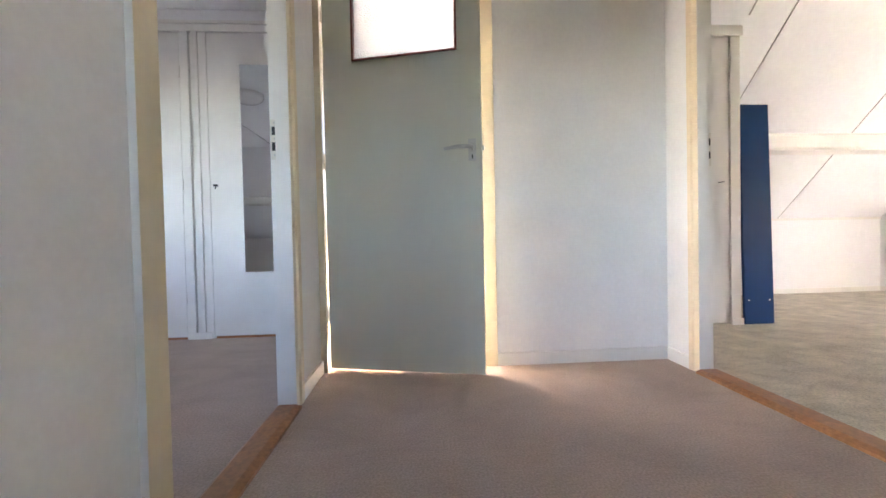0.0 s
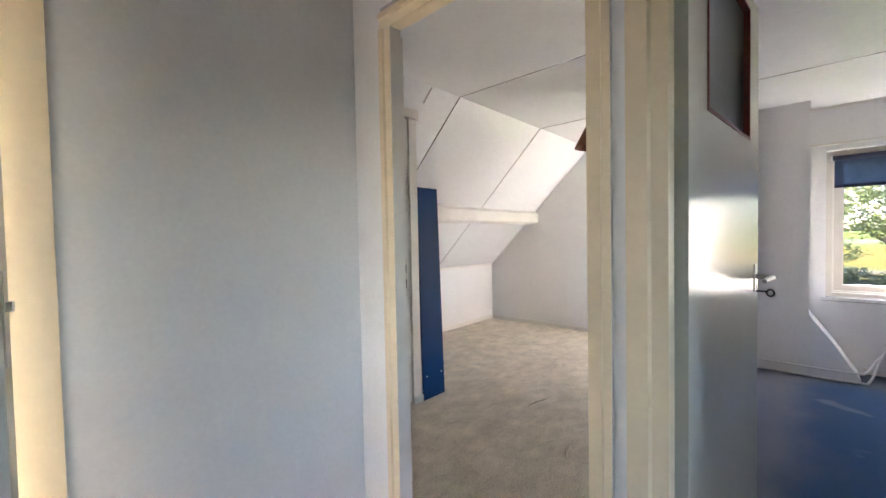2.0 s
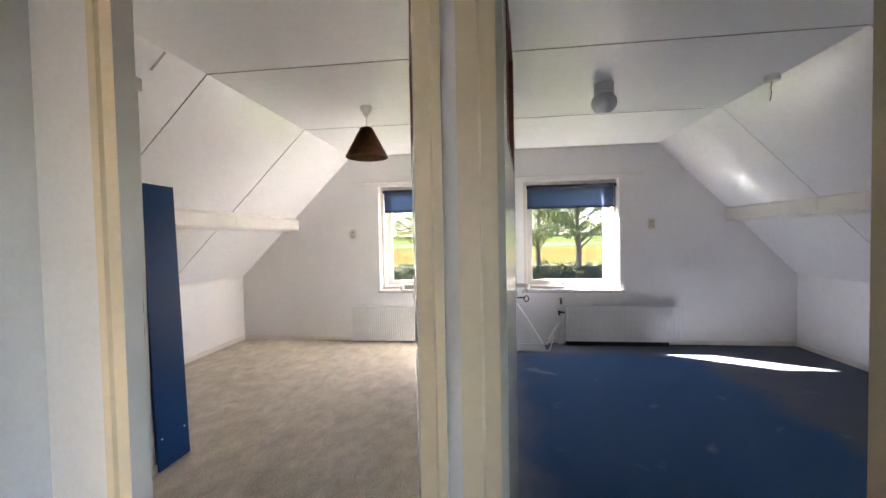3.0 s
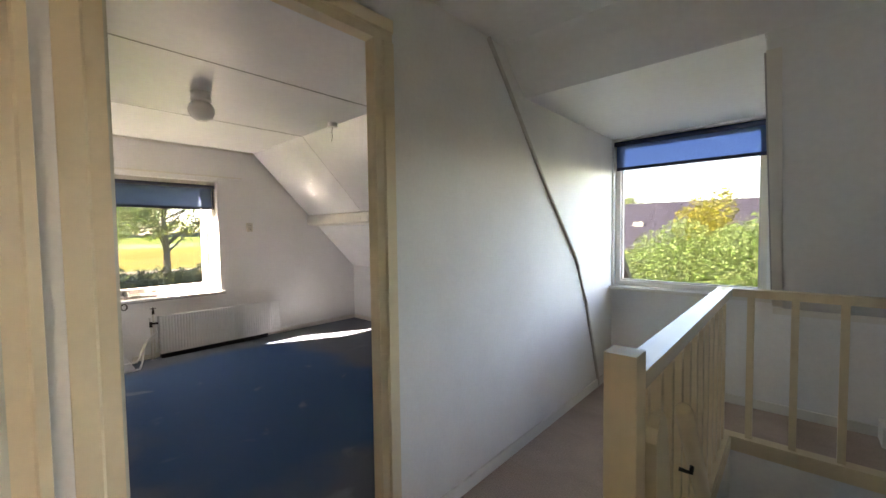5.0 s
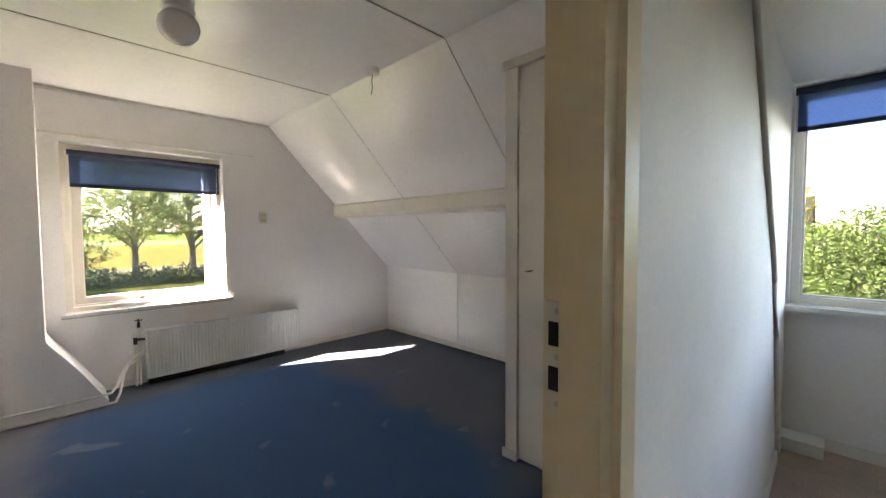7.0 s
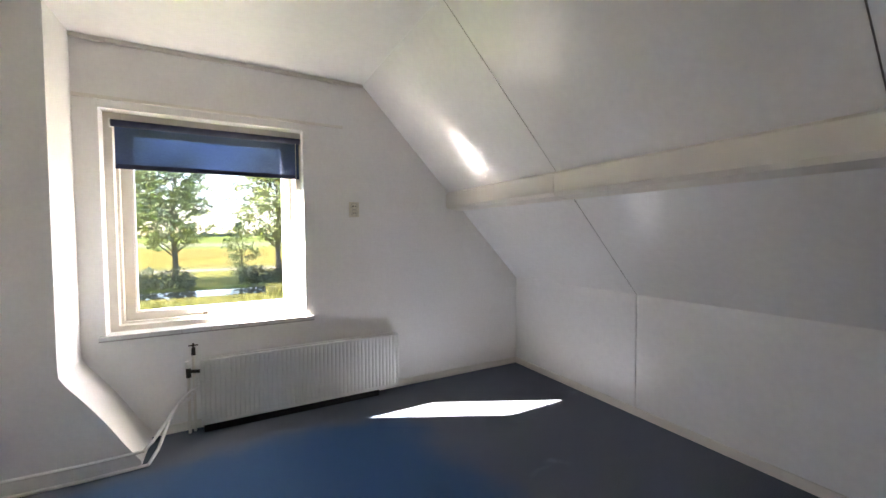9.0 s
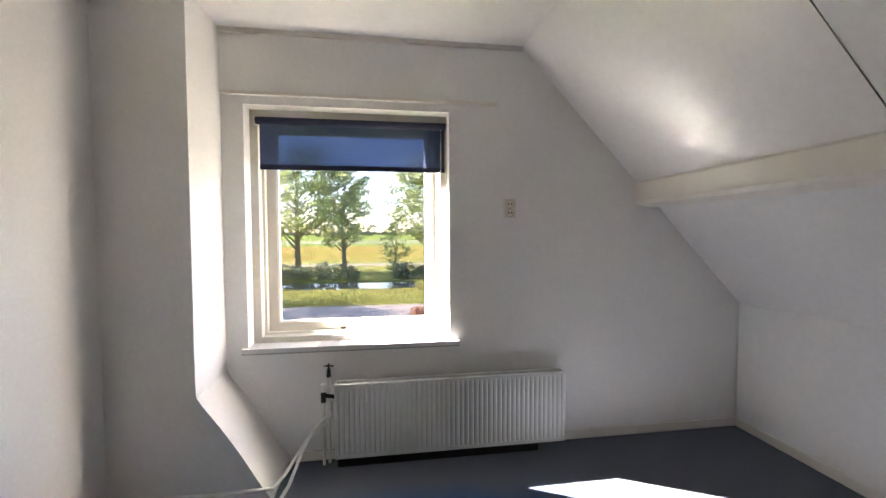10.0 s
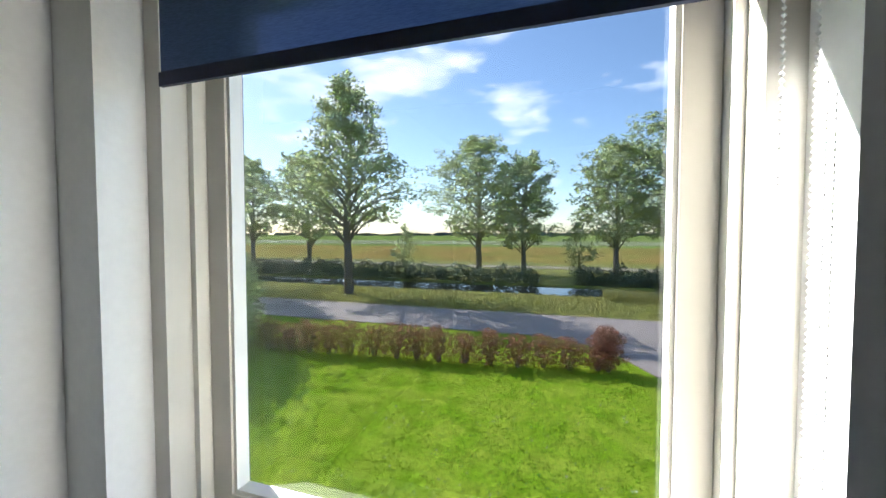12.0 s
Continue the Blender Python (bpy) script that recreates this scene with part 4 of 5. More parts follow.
part_boxes("putty_bead", [(x0 + 0.04, x0 + 0.05, yf - 0.05, yf - 0.01, z0 + 0.045, z1 - 0.05), (x1 - 0.05, x1 - 0.04, yf - 0.05, yf - 0.01, z0 + 0.045, z1 - 0.05), (x0 + 0.05, x1 - 0.05, yf - 0.05, yf - 0.01, z0 + 0.045, z0 + 0.055)], M_SASH, t)
p = part_boxes("pane", [(x0 + 0.036, x1 - 0.036, yf - 0.045, yf - 0.041, z0 + 0.04, z1 - 0.045)], M_GLASS_TINTED, t, "window pane, grey tint dimming the daylight seen through it")
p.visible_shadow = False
part_boxes("window_sill", [(DX0 + 0.003, DX1 - 0.003, DY - 0.045, DY + 0.075, z0 - 0.022, z0 + 0.004)], M_TRIM, t, "white painted window sill", 0.004)
b3 = blind("roller_blind", DY - 0.0385, x0 + 0.01, x1 - 0.01, 1.74, z1 - 0.004, "navy roller blind in the dormer window, backlit glow raised in its colour", inward=1, thin_axis="y", weave=M_BLIND_BACKLIT)

# windows that light the rooms beyond: west gable and washroom
for nm, bx in (("window_4", (XW - 0.16, XW - 0.10, *W2, 0.75, 1.95)), ("window_5", (-0.25, 0.85, 3.58, 3.63, 0.9, 1.95))):
    t = tagged(new(nm), "white wooden window", "window", kind="structure")
    ax = 1 if nm == "window_4" else 0
    a, b = (bx[2], bx[3]) if ax else (bx[0], bx[1])
    for u0, u1, v0, v1 in ((a, a + 0.06, bx[4], bx[5]), (b - 0.06, b, bx[4], bx[5]), (a + 0.06, b - 0.06, bx[4], bx[4] + 0.06), (a + 0.06, b - 0.06, bx[5] - 0.06, bx[5])):
        part_boxes("window_frame", [(bx[0], bx[1], u0, u1, v0, v1) if ax else (u0, u1, bx[2], bx[3], v0, v1)], M_TRIM, t, bevel=0.003)
    q = (bx[0] + 0.028, bx[0] + 0.032, a + 0.055, b - 0.055, bx[4] + 0.055, bx[5] - 0.055) if ax else (a + 0.055, b - 0.055, bx[2] + 0.024, bx[2] + 0.028, bx[4] + 0.055, bx[5] - 0.055)
    p = part_boxes("pane", [q], M_GLASS_DIM, t, "window pane, grey tint dimming the daylight seen through it")
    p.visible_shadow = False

# ---- skirting and trims ----
SK = 0.062


def skirting(name, boxes, material=M_TRIM, label="cream-white painted skirting board"):
    return structure(name, boxes, material, label, "skirting", 0.003)


skirting("baseboard_landing", [(D1[1] + 0.087, E0 - 0.012, LAND_N - 0.012, LAND_N, 0, SK), (E0 - 0.012, E0, D2[1] + FR2, LAND_N, 0, SK), (E0 - 0.012, E0, DY, D4[0] - FR, 0, SK),
                               (LAND_W, E0 - 0.012, DY, DY + 0.012, 0, SK), (W0, W0 + 0.012, D3[1] + FR3, LAND_N - 0.012, 0, SK), (W0, W0 + 0.012, 0.30, D3[0] - FR3, 0, SK)])
skirting("baseboard_blue", [(2.36, XE - 0.01, S_FOOT, S_FOOT + 0.010, 0, 0.05), (XE - 0.010, XE, S_FOOT + 0.01, 0.30, 0, 0.05)])
skirting("baseboard_beige", [(2.36, XE - 0.01, N_FOOT - 0.010, N_FOOT, 0, 0.05), (XE - 0.010, XE, PART_N, N_FOOT - 0.01, 0, 0.05)])
structure("trim_gable", [(XE - 0.016, XE, S_TOP, PART_S, CEIL - 0.022, CEIL), (XE - 0.016, XE, PART_N, N_TOP, CEIL - 0.022, CEIL)], M_TRIM, "white batten between gable and ceiling", "trim", 0.003)
structure("trim_slope_foot", [(2.36, XE, N_FOOT - 0.012, N_FOOT, N_Z - 0.012, N_Z + 0.012)], M_TRIM, "white batten at the foot of the slope", "trim", 0.003)

# cable conduit on the landing wall
bm = bmesh.new()
run = [(E0 - 0.006, y_, z_) for y_, z_ in ((-0.58, 2.21), (-0.733, 2.04), (-0.948, 1.785), (-1.211, 1.487), (-1.55, 1.13), (-1.62, 1.05), (-1.67, 0.97), (-1.81, 0.70), (-2.04, 0.075), (-2.05, 0.0))]
tube(bm, run, 0.0115, 12)
cond = thing("pipe_cover", "pale grey painted pipe running down the landing wall", "pipe")
part("pipe", bm, M_PIPE, cond, smooth=True)
pb = thing("pipe_boxing", "low white boxing on the landing floor", "boxing")
part_boxes("body", [(E0 - 0.18, E0 - 0.013, DY + 0.013, DY + 0.15, 0.0, 0.068)], M_TRIM, pb, bevel=0.004)
pb2 = thing("pipe_boxing", "low white boxing in the landing corner", "boxing")
part_boxes("body", [(LAND_W + 0.001, -0.19, DY + 0.013, DY + 0.17, 0.0, 0.11)], M_TRIM, pb2, bevel=0.004)

# ---- stairs and railing ----
STEP, RUN = 0.18, 0.22
stairs = thing("staircase", "cream painted closed staircase going down", "stairs", at=(0, 0, 0), kind="structure")
for k in range(14):
    y1 = 0.30 - RUN * k
    z = -STEP * (k + 1)
    part_boxes("tread", [(LAND_W + 0.004, 0.452, y1 - RUN - 0.02, y1, z - 0.03, z)], M_CREAM, stairs, bevel=0.004)
    part_boxes("riser", [(LAND_W + 0.004, 0.452, y1 - 0.012, y1 - 0.001, z, z + STEP - 0.031)], M_CREAM, stairs)
bal = thing("stair_railing", "cream painted stair railing with square balusters", "railing")
NX = 0.505
bm = bmesh.new()
box(bm, NX - 0.050, NX + 0.024, 0.032, 0.106, 0.0, 0.945)
prism(bm, [(NX - 0.050, 0.032), (NX + 0.024, 0.032), (NX + 0.024, 0.106), (NX - 0.050, 0.106)], 0.945, 0.957, "z")
part("newel_post", bm, M_CREAM, bal, bevel=0.006)
part_boxes("handrail", [(NX - 0.046, NX + 0.026, -1.80, 0.032, 0.855, 0.90)], M_RAIL, bal, "cream handrail worn shiny on top", 0.008)
part_boxes("handrail", [(LAND_W + 0.002, NX - 0.046, -1.80, -1.73, 0.855, 0.90)], M_CREAM, bal, "", 0.008)
part_boxes("base_rail", [(NX - 0.045, NX + 0.03, -1.80, 0.032, 0.0, 0.035)], M_CREAM, bal, "", 0.004)
part_boxes("base_rail", [(LAND_W + 0.002, NX - 0.045, -1.80, -1.725, 0.0, 0.035)], M_CREAM, bal, "", 0.004)
for k in range(12):
    y = -0.10 - 0.142 * k
    part_boxes("baluster", [(NX - 0.025, NX + 0.005, y - 0.015, y + 0.015, 0.035, 0.857)], M_CREAM, bal, bevel=0.003)
for k in range(5):
    x = 0.375 - 0.188 * k
    part_boxes("baluster", [(x - 0.016, x + 0.016, -1.779, -1.747, 0.035, 0.857)], M_CREAM, bal, bevel=0.003)
part_boxes("well_trim", [(0.4530, 0.4560, -1.7235, 0.05, -0.045, 0.03), (LAND_W + 0.002, 0.4535, -1.7285, -1.7235, -0.045, 0.03)], M_CREAM, bal)
bm = bmesh.new()
prism(bm, [(0.030, -0.30), (0.030, 0.73), (0.020, 0.765), (-0.005, 0.785), (-0.035, 0.785), (-0.062, 0.765), (-0.080, 0.73), (-0.135, 0.45), (-0.30, 0.10), (-0.30, -0.30)], 0.4300, 0.4545)
part("string_end", bm, M_CREAM, bal, "cream stair string with a worn round end", bevel=0.006)
hr = thing("stair_handrail", "cream round handrail descending the stairs on brackets", "handrail")
bm = bmesh.new()
tube(bm, [(0.428, -0.252, 0.722), (0.428, -0.258, 0.716), (0.428, -0.272, 0.700), (0.428, -0.60, 0.29), (0.428, -1.4, -0.62)], [0.019, 0.024, 0.026, 0.026, 0.026], 18)
part("bar", bm, M_CREAM, hr, smooth=True)
for y, z in ((-0.43, 0.50), (-1.1, -0.29)):
    bm = bmesh.new()
    tube(bm, [(0.470, y, z - 0.06), (0.435, y, z - 0.06), (0.428, y, z)], 0.007, 8)
    part("bracket", bm, M_BRASS, hr, "dark metal bracket", smooth=True)
sb = thing("stair_string", "cream painted stair string ending at the newel post", "stairs")
bm = bmesh.new()
prism(bm, [(0.02, 0.40), (-0.05, 0.38), (-0.48, 0.02), (-0.48, -0.20), (-0.16, -0.02), (0.02, -0.05)], 0.428, 0.4525)
part("board", bm, M_CREAM, sb, bevel=0.006)

# ---- blue bedroom ----
def radiator(name, y0, y1, z0, z1, label):
    t = thing(name, label, "radiator")
    n = max(10, int((y1 - y0) / 0.0255))
    w = (y1 - y0) / n
    xf = 4.937
    bm_ = bmesh.new()
    prof = []
    for k in range(n):
        a = y0 + k * w
        prof += [(xf + 0.005, a), (xf + 0.001, a + w * 0.2), (xf, a + w * 0.5), (xf + 0.001, a + w * 0.8)]
    prof += [(xf + 0.009, y1), (xf + 0.02, y1), (xf + 0.02, y0)]
    prism(bm_, prof, z0 + 0.02, z1 - 0.012, "z")
    part("front_panel", bm_, M_RAD, t, "white enamelled panel with fine vertical ribs")
    part_boxes("header", [(xf + 0.001, xf + 0.022, y0, y1, z1 - 0.013, z1)], M_RAD, t, bevel=0.003)
    part_boxes("header", [(xf + 0.001, xf + 0.022, y0, y1, z0, z0 + 0.022)], M_RAD, t, bevel=0.003)
    part_boxes("back_panel", [(xf + 0.065, xf + 0.082, y0 + 0.01, y1 - 0.01, z0, z1 - 0.004)], M_RAD, t, bevel=0.003)
    for yy in (y0, y1 - 0.004):
        part_boxes("side_cover", [(xf + 0.022, xf + 0.080, yy, yy + 0.004, z0 + 0.01, z1 - 0.004)], M_RAD, t)
    for k in range(int((y1 - y0) / 0.06)):
        yy = y0 + 0.03 + 0.06 * k
        part_boxes("fin", [(xf + 0.022, xf + 0.064, yy, yy + 0.003, z0 + 0.03, z1 - 0.03)], M_RAD, t)
    for yy in (y0 + 0.15, y1 - 0.15):
        part_boxes("wall_bracket", [(xf + 0.082, XE, yy - 0.012, yy + 0.012, z0 + 0.02, z1 - 0.05)], M_RAD, t)
    return t


r1 = radiator("radiator", -1.152, 0.088, 0.048, 0.432, "long white ribbed panel radiator under the window")
# black box added in the gap to give the dark shade under the radiator
part_boxes("plinth", [(4.950, XE - 0.011, -1.0, 0.075, 0.0, 0.046)], M_DARK, r1, "black strip for the shade in the gap under the radiator")
radiator("radiator", 1.30, 2.545, 0.030, 0.432, "long white ribbed panel radiator under the beige room's window")

rv = thing("radiator_valve", "dark brass radiator valve on a white riser pipe", "valve")
bm = bmesh.new()
tube(bm, [(4.985, 0.148, 0.0), (4.985, 0.148, 0.34)], 0.008, 10)
tube(bm, [(5.002, 0.122, 0.0), (5.002, 0.122, 0.46)], 0.008, 10)
part("riser_pipe", bm, M_TRIM, rv, smooth=True)
bm = bmesh.new()
tube(bm, [(4.985, 0.148, 0.33), (4.985, 0.148, 0.385)], 0.013, 12)
tube(bm, [(4.985, 0.148, 0.365), (4.962, 0.090, 0.365)], 0.010, 10)
part("valve_body", bm, M_BRASS, rv, "tarnished brass valve body", smooth=True)
bm = bmesh.new()
tube(bm, [(4.985, 0.148, 0.385), (4.985, 0.148, 0.425)], [0.014, 0.016], 14)
part("knob", bm, M_WHITEPL, rv, "white valve knob", smooth=True)
bm = bmesh.new()
tube(bm, [(5.002, 0.122, 0.455), (5.002, 0.122, 0.50)], [0.012, 0.009], 12)
tube(bm, [(5.002, 0.122, 0.50), (5.002, 0.122, 0.525)], 0.005, 8)
tube(bm, [(5.002, 0.098, 0.512), (5.002, 0.146, 0.512)], 0.004, 8)
part("bleed_cock", bm, M_BRASS, rv, "dark brass drain cock", smooth=True)

# chimney breast with a splayed foot
ch = tagged(new("chimney_breast"), "white plastered chimney breast flaring out at its foot", "chimney", kind="structure")
bm = bmesh.new()
out = [(PART_S, 0.0), (0.335, 0.0), (0.335, 0.03), (0.352, 0.055)]
out += [(0.36 + 0.275 * s - 0.012 * math.sin(s * 3.14), 0.06 + 0.44 * s + 0.004 * math.sin(s * 3.14)) for s in (0.15, 0.3, 0.45, 0.6, 0.75, 0.9)]
out += [(0.628, 0.50), (0.631, 0.55), (0.630, CEIL), (PART_S, CEIL)]
prism(bm, out, 4.71, XE - 0.0005)
part("breast", bm, M_WALL, ch, bevel=0.006)

# telephone and aerial cables along the foot of the chimney to the radiator pipes
for k, (zz, off) in enumerate(((0.078, 0.0), (0.014, 0.020))):
    cab = thing("cable", "white cable clipped along the chimney's foot", "cable")
    bm = bmesh.new()
    pts = [(4.699 - off, PART_S - 0.01, zz), (4.699 - off, 0.80, zz), (4.699 - off, 0.55, zz - 0.004), (4.699 - off, 0.37, zz), (4.70 - off, 0.322 - off, zz + 0.002), (4.76, 0.290 - off, zz + 0.02 + 0.015 * k), (4.87, 0.262 - 0.03 * k, 0.115 + 0.03 * k),
           (4.94, 0.215 - 0.02 * k, 0.175 + 0.03 * k), (4.965, 0.150, 0.205 + 0.04 * k), (4.970, 0.110, 0.250 + 0.02 * k), (4.985, 0.112, 0.330)]
    fine = []
    for a, b in zip(pts, pts[1:]):
        fine += [tuple(Vector(a).lerp(Vector(b), s)) for s in (0, 0.5)]
    tube(bm, fine + [pts[-1]], 0.0085, 8)
    part("lead", bm, M_WHITEPL, cab, smooth=True)

# double wall socket
def socket(name, x, y, z, label, double=True):
    t = thing(name, label, "socket")
    h = 0.052 if double else 0.036
    part_boxes("plate", [(x - 0.012, x, y - 0.034, y + 0.034, z - h, z + h)], M_PLASTIC, t, bevel=0.004)
    for dz in ((0.024, -0.024) if double else (0.0,)):
        bm_ = bmesh.new()
        tube(bm_, [(x - 0.012, y, z + dz), (x - 0.016, y, z + dz)], [0.021, 0.020], 20)
        o = part("outlet", bm_, M_PLASTIC, t, "", smooth=True)
        # dark ring draws the shade of the outlet's round recess
        bm_ = bmesh.new()
        ring = [(x - 0.0125, y + 0.0225 * math.cos(a), z + dz + 0.0225 * math.sin(a)) for a in (2 * math.pi * k / 20 for k in range(21))]
        tube(bm_, ring, 0.0018, 6)
        part("outlet_rim", bm_, M_GROUT, o, "dark ring for the shaded recess round the outlet")
        for dy in (-0.0095, 0.0095):
            bm_ = bmesh.new()
            tube(bm_, [(x - 0.0155, y + dy, z + dz), (x - 0.0170, y + dy, z + dz)], 0.0050, 8)
            part("pin_hole", bm_, M_DARK, o)
    return t


socket("wall_socket", XE, -0.859, 1.335, "ivory double wall socket on the gable wall")
socket("wall_switch", XE, 2.537, 1.286, "small ivory wall switch on the gable wall")

# ceiling lamp: ceramic base and opal globe
lp = thing("ceiling_lamp", "white ceiling lamp with an opal glass globe, unlit", "lamp")
LX, LY = 3.214, 0.146
bm = bmesh.new()
lathe(bm, [(0.064, CEIL), (0.064, CEIL - 0.008), (0.060, CEIL - 0.012), (0.060, CEIL - 0.044), (0.064, CEIL - 0.047), (0.064, CEIL - 0.056), (0.058, CEIL - 0.060), (0.056, CEIL - 0.066)], LX, LY)
part("base", bm, M_WHITEPL, lp, "white ceramic base", smooth=True)
bm = bmesh.new()
lathe(bm, [(0.050, CEIL - 0.062)] + [(0.080 * math.sin(a), CEIL - 0.120 + 0.072 * math.cos(a)) for a in (0.72 + 0.2 * k for k in range(12))] + [(0.004, CEIL - 0.192)], LX, LY)
part("globe", bm, M_OPAL, lp, "opal glass globe", smooth=True)

# junction box with loose wires where ceiling and slope meet
jb = thing("junction_box", "white junction box with loose wires hanging out", "junction box")
bm = bmesh.new()
lathe(bm, [(0.042, CEIL), (0.042, CEIL - 0.030), (0.036, CEIL - 0.036)], 3.236, -0.885, 20)
part("box", bm, M_WHITEPL, jb, smooth=True)
for k in range(2):
    bm = bmesh.new()
    tube(bm, [(3.236 + 0.01 * k, -0.885, CEIL - 0.03), (3.24 + 0.012 * k, -0.880, CEIL - 0.075), (3.225 + 0.03 * k, -0.875, CEIL - 0.115), (3.235, -0.872 + 0.01 * k, CEIL - 0.16)], 0.0025, 6)
    part("wire", bm, M_WHITEPL if k else M_DARK, jb, smooth=True)


def closet(name, y, side, x1, label, board=None):
    """Built-in closet under a slope: front at y with a door; side: the way the slope lies."""
    t = tagged(new(name), label, "closet", kind="structure")
    x0 = E1
    ins = y + side * 0.06
    lo, hi = sorted((y, ins))
    ztop = 2.045

    def roof_z(yy):
        return CEIL - max(0, (S_TOP - yy)) * (CEIL - S_Z) / (S_TOP - S_FOOT) if side < 0 else CEIL - max(0, (yy - N_TOP)) * (CEIL - N_Z) / (N_FOOT - N_TOP)
    part_boxes("post", [(x1 - 0.07, x1, lo, hi, 0, ztop)], M_TRIM, t, bevel=0.004)
    bm_ = bmesh.new()
    prism(bm_, [(y, ztop), (ins, ztop), (ins, roof_z(ins)), (y, roof_z(y))], x0, x1)
    part("lintel", bm_, M_TRIM, t)
    part_boxes("lintel_board", [(x0, x1 + 0.012, min(y, y - side * 0.014), max(y, y - side * 0.014), ztop - 0.03, ztop + 0.055)], M_TRIM, t, bevel=0.003)
    part_boxes("plinth", [(x1 - 0.075, x1 + 0.012, min(y, y - side * 0.012), max(y, y - side * 0.012), 0, 0.045)], M_TRIM, t, bevel=0.003)
    foot = S_FOOT if side < 0 else N_FOOT
    fz = S_Z if side < 0 else N_Z
    bm_ = bmesh.new()
    prism(bm_, [(ins, 0), (foot, 0), (foot, fz), (ins, roof_z(ins))], x1 - 0.03, x1 - 0.006)
    part("side_panel", bm_, M_WALL, t)
    if side > 0:
        bm_ = bmesh.new()
        ys = (N_TOP + 0.004, N_TOP + 0.090)
        prism(bm_, [(ys[0], roof_z(ys[0]) - 0.0005), (ys[1], roof_z(ys[1]) - 0.0005), (ys[1], roof_z(ys[1]) - 0.004), (ys[0], roof_z(ys[0]) - 0.004)], x1 + 0.012, x1 + 0.024)
        part("cover_strip", bm_, M_JOINT, t, "short grey strip over a board joint")
    d = part_boxes("door", [(x0 + 0.01, x1 - 0.076, min(y + side * 0.010, y + side * 0.030), max(y + side * 0.010, y + side * 0.030), 0.012, ztop - 0.034)], M_TRIM, t, "white flush closet door", 0.002)
    bm_ = bmesh.new()
    kx = x1 - 0.155
    tube(bm_, [(kx, y + side * 0.012, 1.0), (kx, y - side * 0.020, 1.0)], 0.003, 8)
    ring = [(kx + 0.010 * math.cos(a), y - side * 0.030 + 0.010 * math.sin(a), 1.0) for a in (2 * math.pi * k / 12 for k in range(13))]
    tube(bm_, ring, 0.002, 6)
    part("key", bm_, M_BRASS, d, "small key in the closet door", smooth=True)
    return t


closet("closet_blue", -1.10, -1, 2.372, "white built-in closet under the roof slope")
closet("closet_beige", 2.70, 1, 2.335, "white built-in closet under the roof slope")

# ---- beige bedroom ----
bp = thing("blue_board", "tall navy laminate board standing against the closet", "board")
m = Matrix.Translation((2.345, 2.700, 0.0)) @ Matrix.Rotation(radians(-1.6), 4, "X")
bm = bmesh.new()
box(bm, 0.0, 0.215, -0.022, -0.003, 0.003, 1.548)
o = part("panel", bm, M_NAVY, bp, bevel=0.0015)
o.matrix_local = m
for x, z in ((0.03, 1.43), (0.185, 1.43), (0.03, 0.17), (0.185, 0.17)):
    bm = bmesh.new()
    tube(bm, [(x, -0.021, z), (x, -0.0245, z)], 0.005, 8)
    s = part("screw_cap", bm, M_WHITEPL if z < 1 else M_NAVY, bp, "small pale screw caps" if z < 1 else "", smooth=True)
    s.matrix_local = m

# rucks in the beige carpet
for x, y, turn, ln in ((2.42, 1.62, 0.35, 0.24), (2.10, 1.30, 0.2, 0.16), (3.05, 1.45, 0.25, 0.34), (2.85, 2.05, -0.1, 0.30), (3.6, 2.3, 0.3, 0.26)):
    rk = thing("carpet_ruck", "small ruck in the worn beige carpet", "carpet ruck")
    bm = bmesh.new()
    tube(bm, [(-ln / 2, 0, -0.004), (-ln / 4, 0.012, 0.0005), (0, 0.008, 0.001), (ln / 4, -0.01, 0.0005), (ln / 2, 0, -0.004)], [0.003, 0.006, 0.0065, 0.006, 0.003], 8)
    part("fold", bm, M_CARPET_B, rk, smooth=True)
    rk.matrix_world = pose(x, y, 0, 0, 0, math.degrees(turn))

pl = thing("pendant_lamp", "pendant lamp with a brown wicker cone shade", "lamp")
PX, PY = 3.36, 1.815
bm = bmesh.new()
lathe(bm, [(0.045, CEIL), (0.043, CEIL - 0.02), (0.022, CEIL - 0.055), (0.010, CEIL - 0.075)], PX, PY)
part("ceiling_rose", bm, M_WHITEPL, pl, smooth=True)
bm = bmesh.new()
tube(bm, [(PX, PY, CEIL - 0.07), (PX, PY, 2.045)], 0.0035, 8)
part("cord", bm, M_WHITEPL, pl)
bm = bmesh.new()
prof = []
for k in range(22):
    f = k / 21
    r, z = 0.040 + 0.112 * f, 2.055 - 0.212 * f
    prof += [(r, z + 0.0045), (r + 0.006, z + 0.002), (r + 0.006, z - 0.002), (r, z - 0.0045)]
prof += [(r - 0.010, z) for r, z in prof[::-1]]
lathe(bm, prof, PX, PY, 48)
part("shade", bm, M_WICKER, pl, "woven brown wicker cone")
bm = bmesh.new()
lathe(bm, [(0.018, 2.05), (0.018, 1.99), (0.028, 1.96), (0.03, 1.93), (0.012, 1.90)], PX, PY, 16)
part("bulb", bm, M_OPAL, pl, smooth=True)

# ---- west room ----
wd = tagged(new("wardrobe_wall"), "white built-in wardrobe with plank doors", "wardrobe", kind="structure")
WY = 2.84
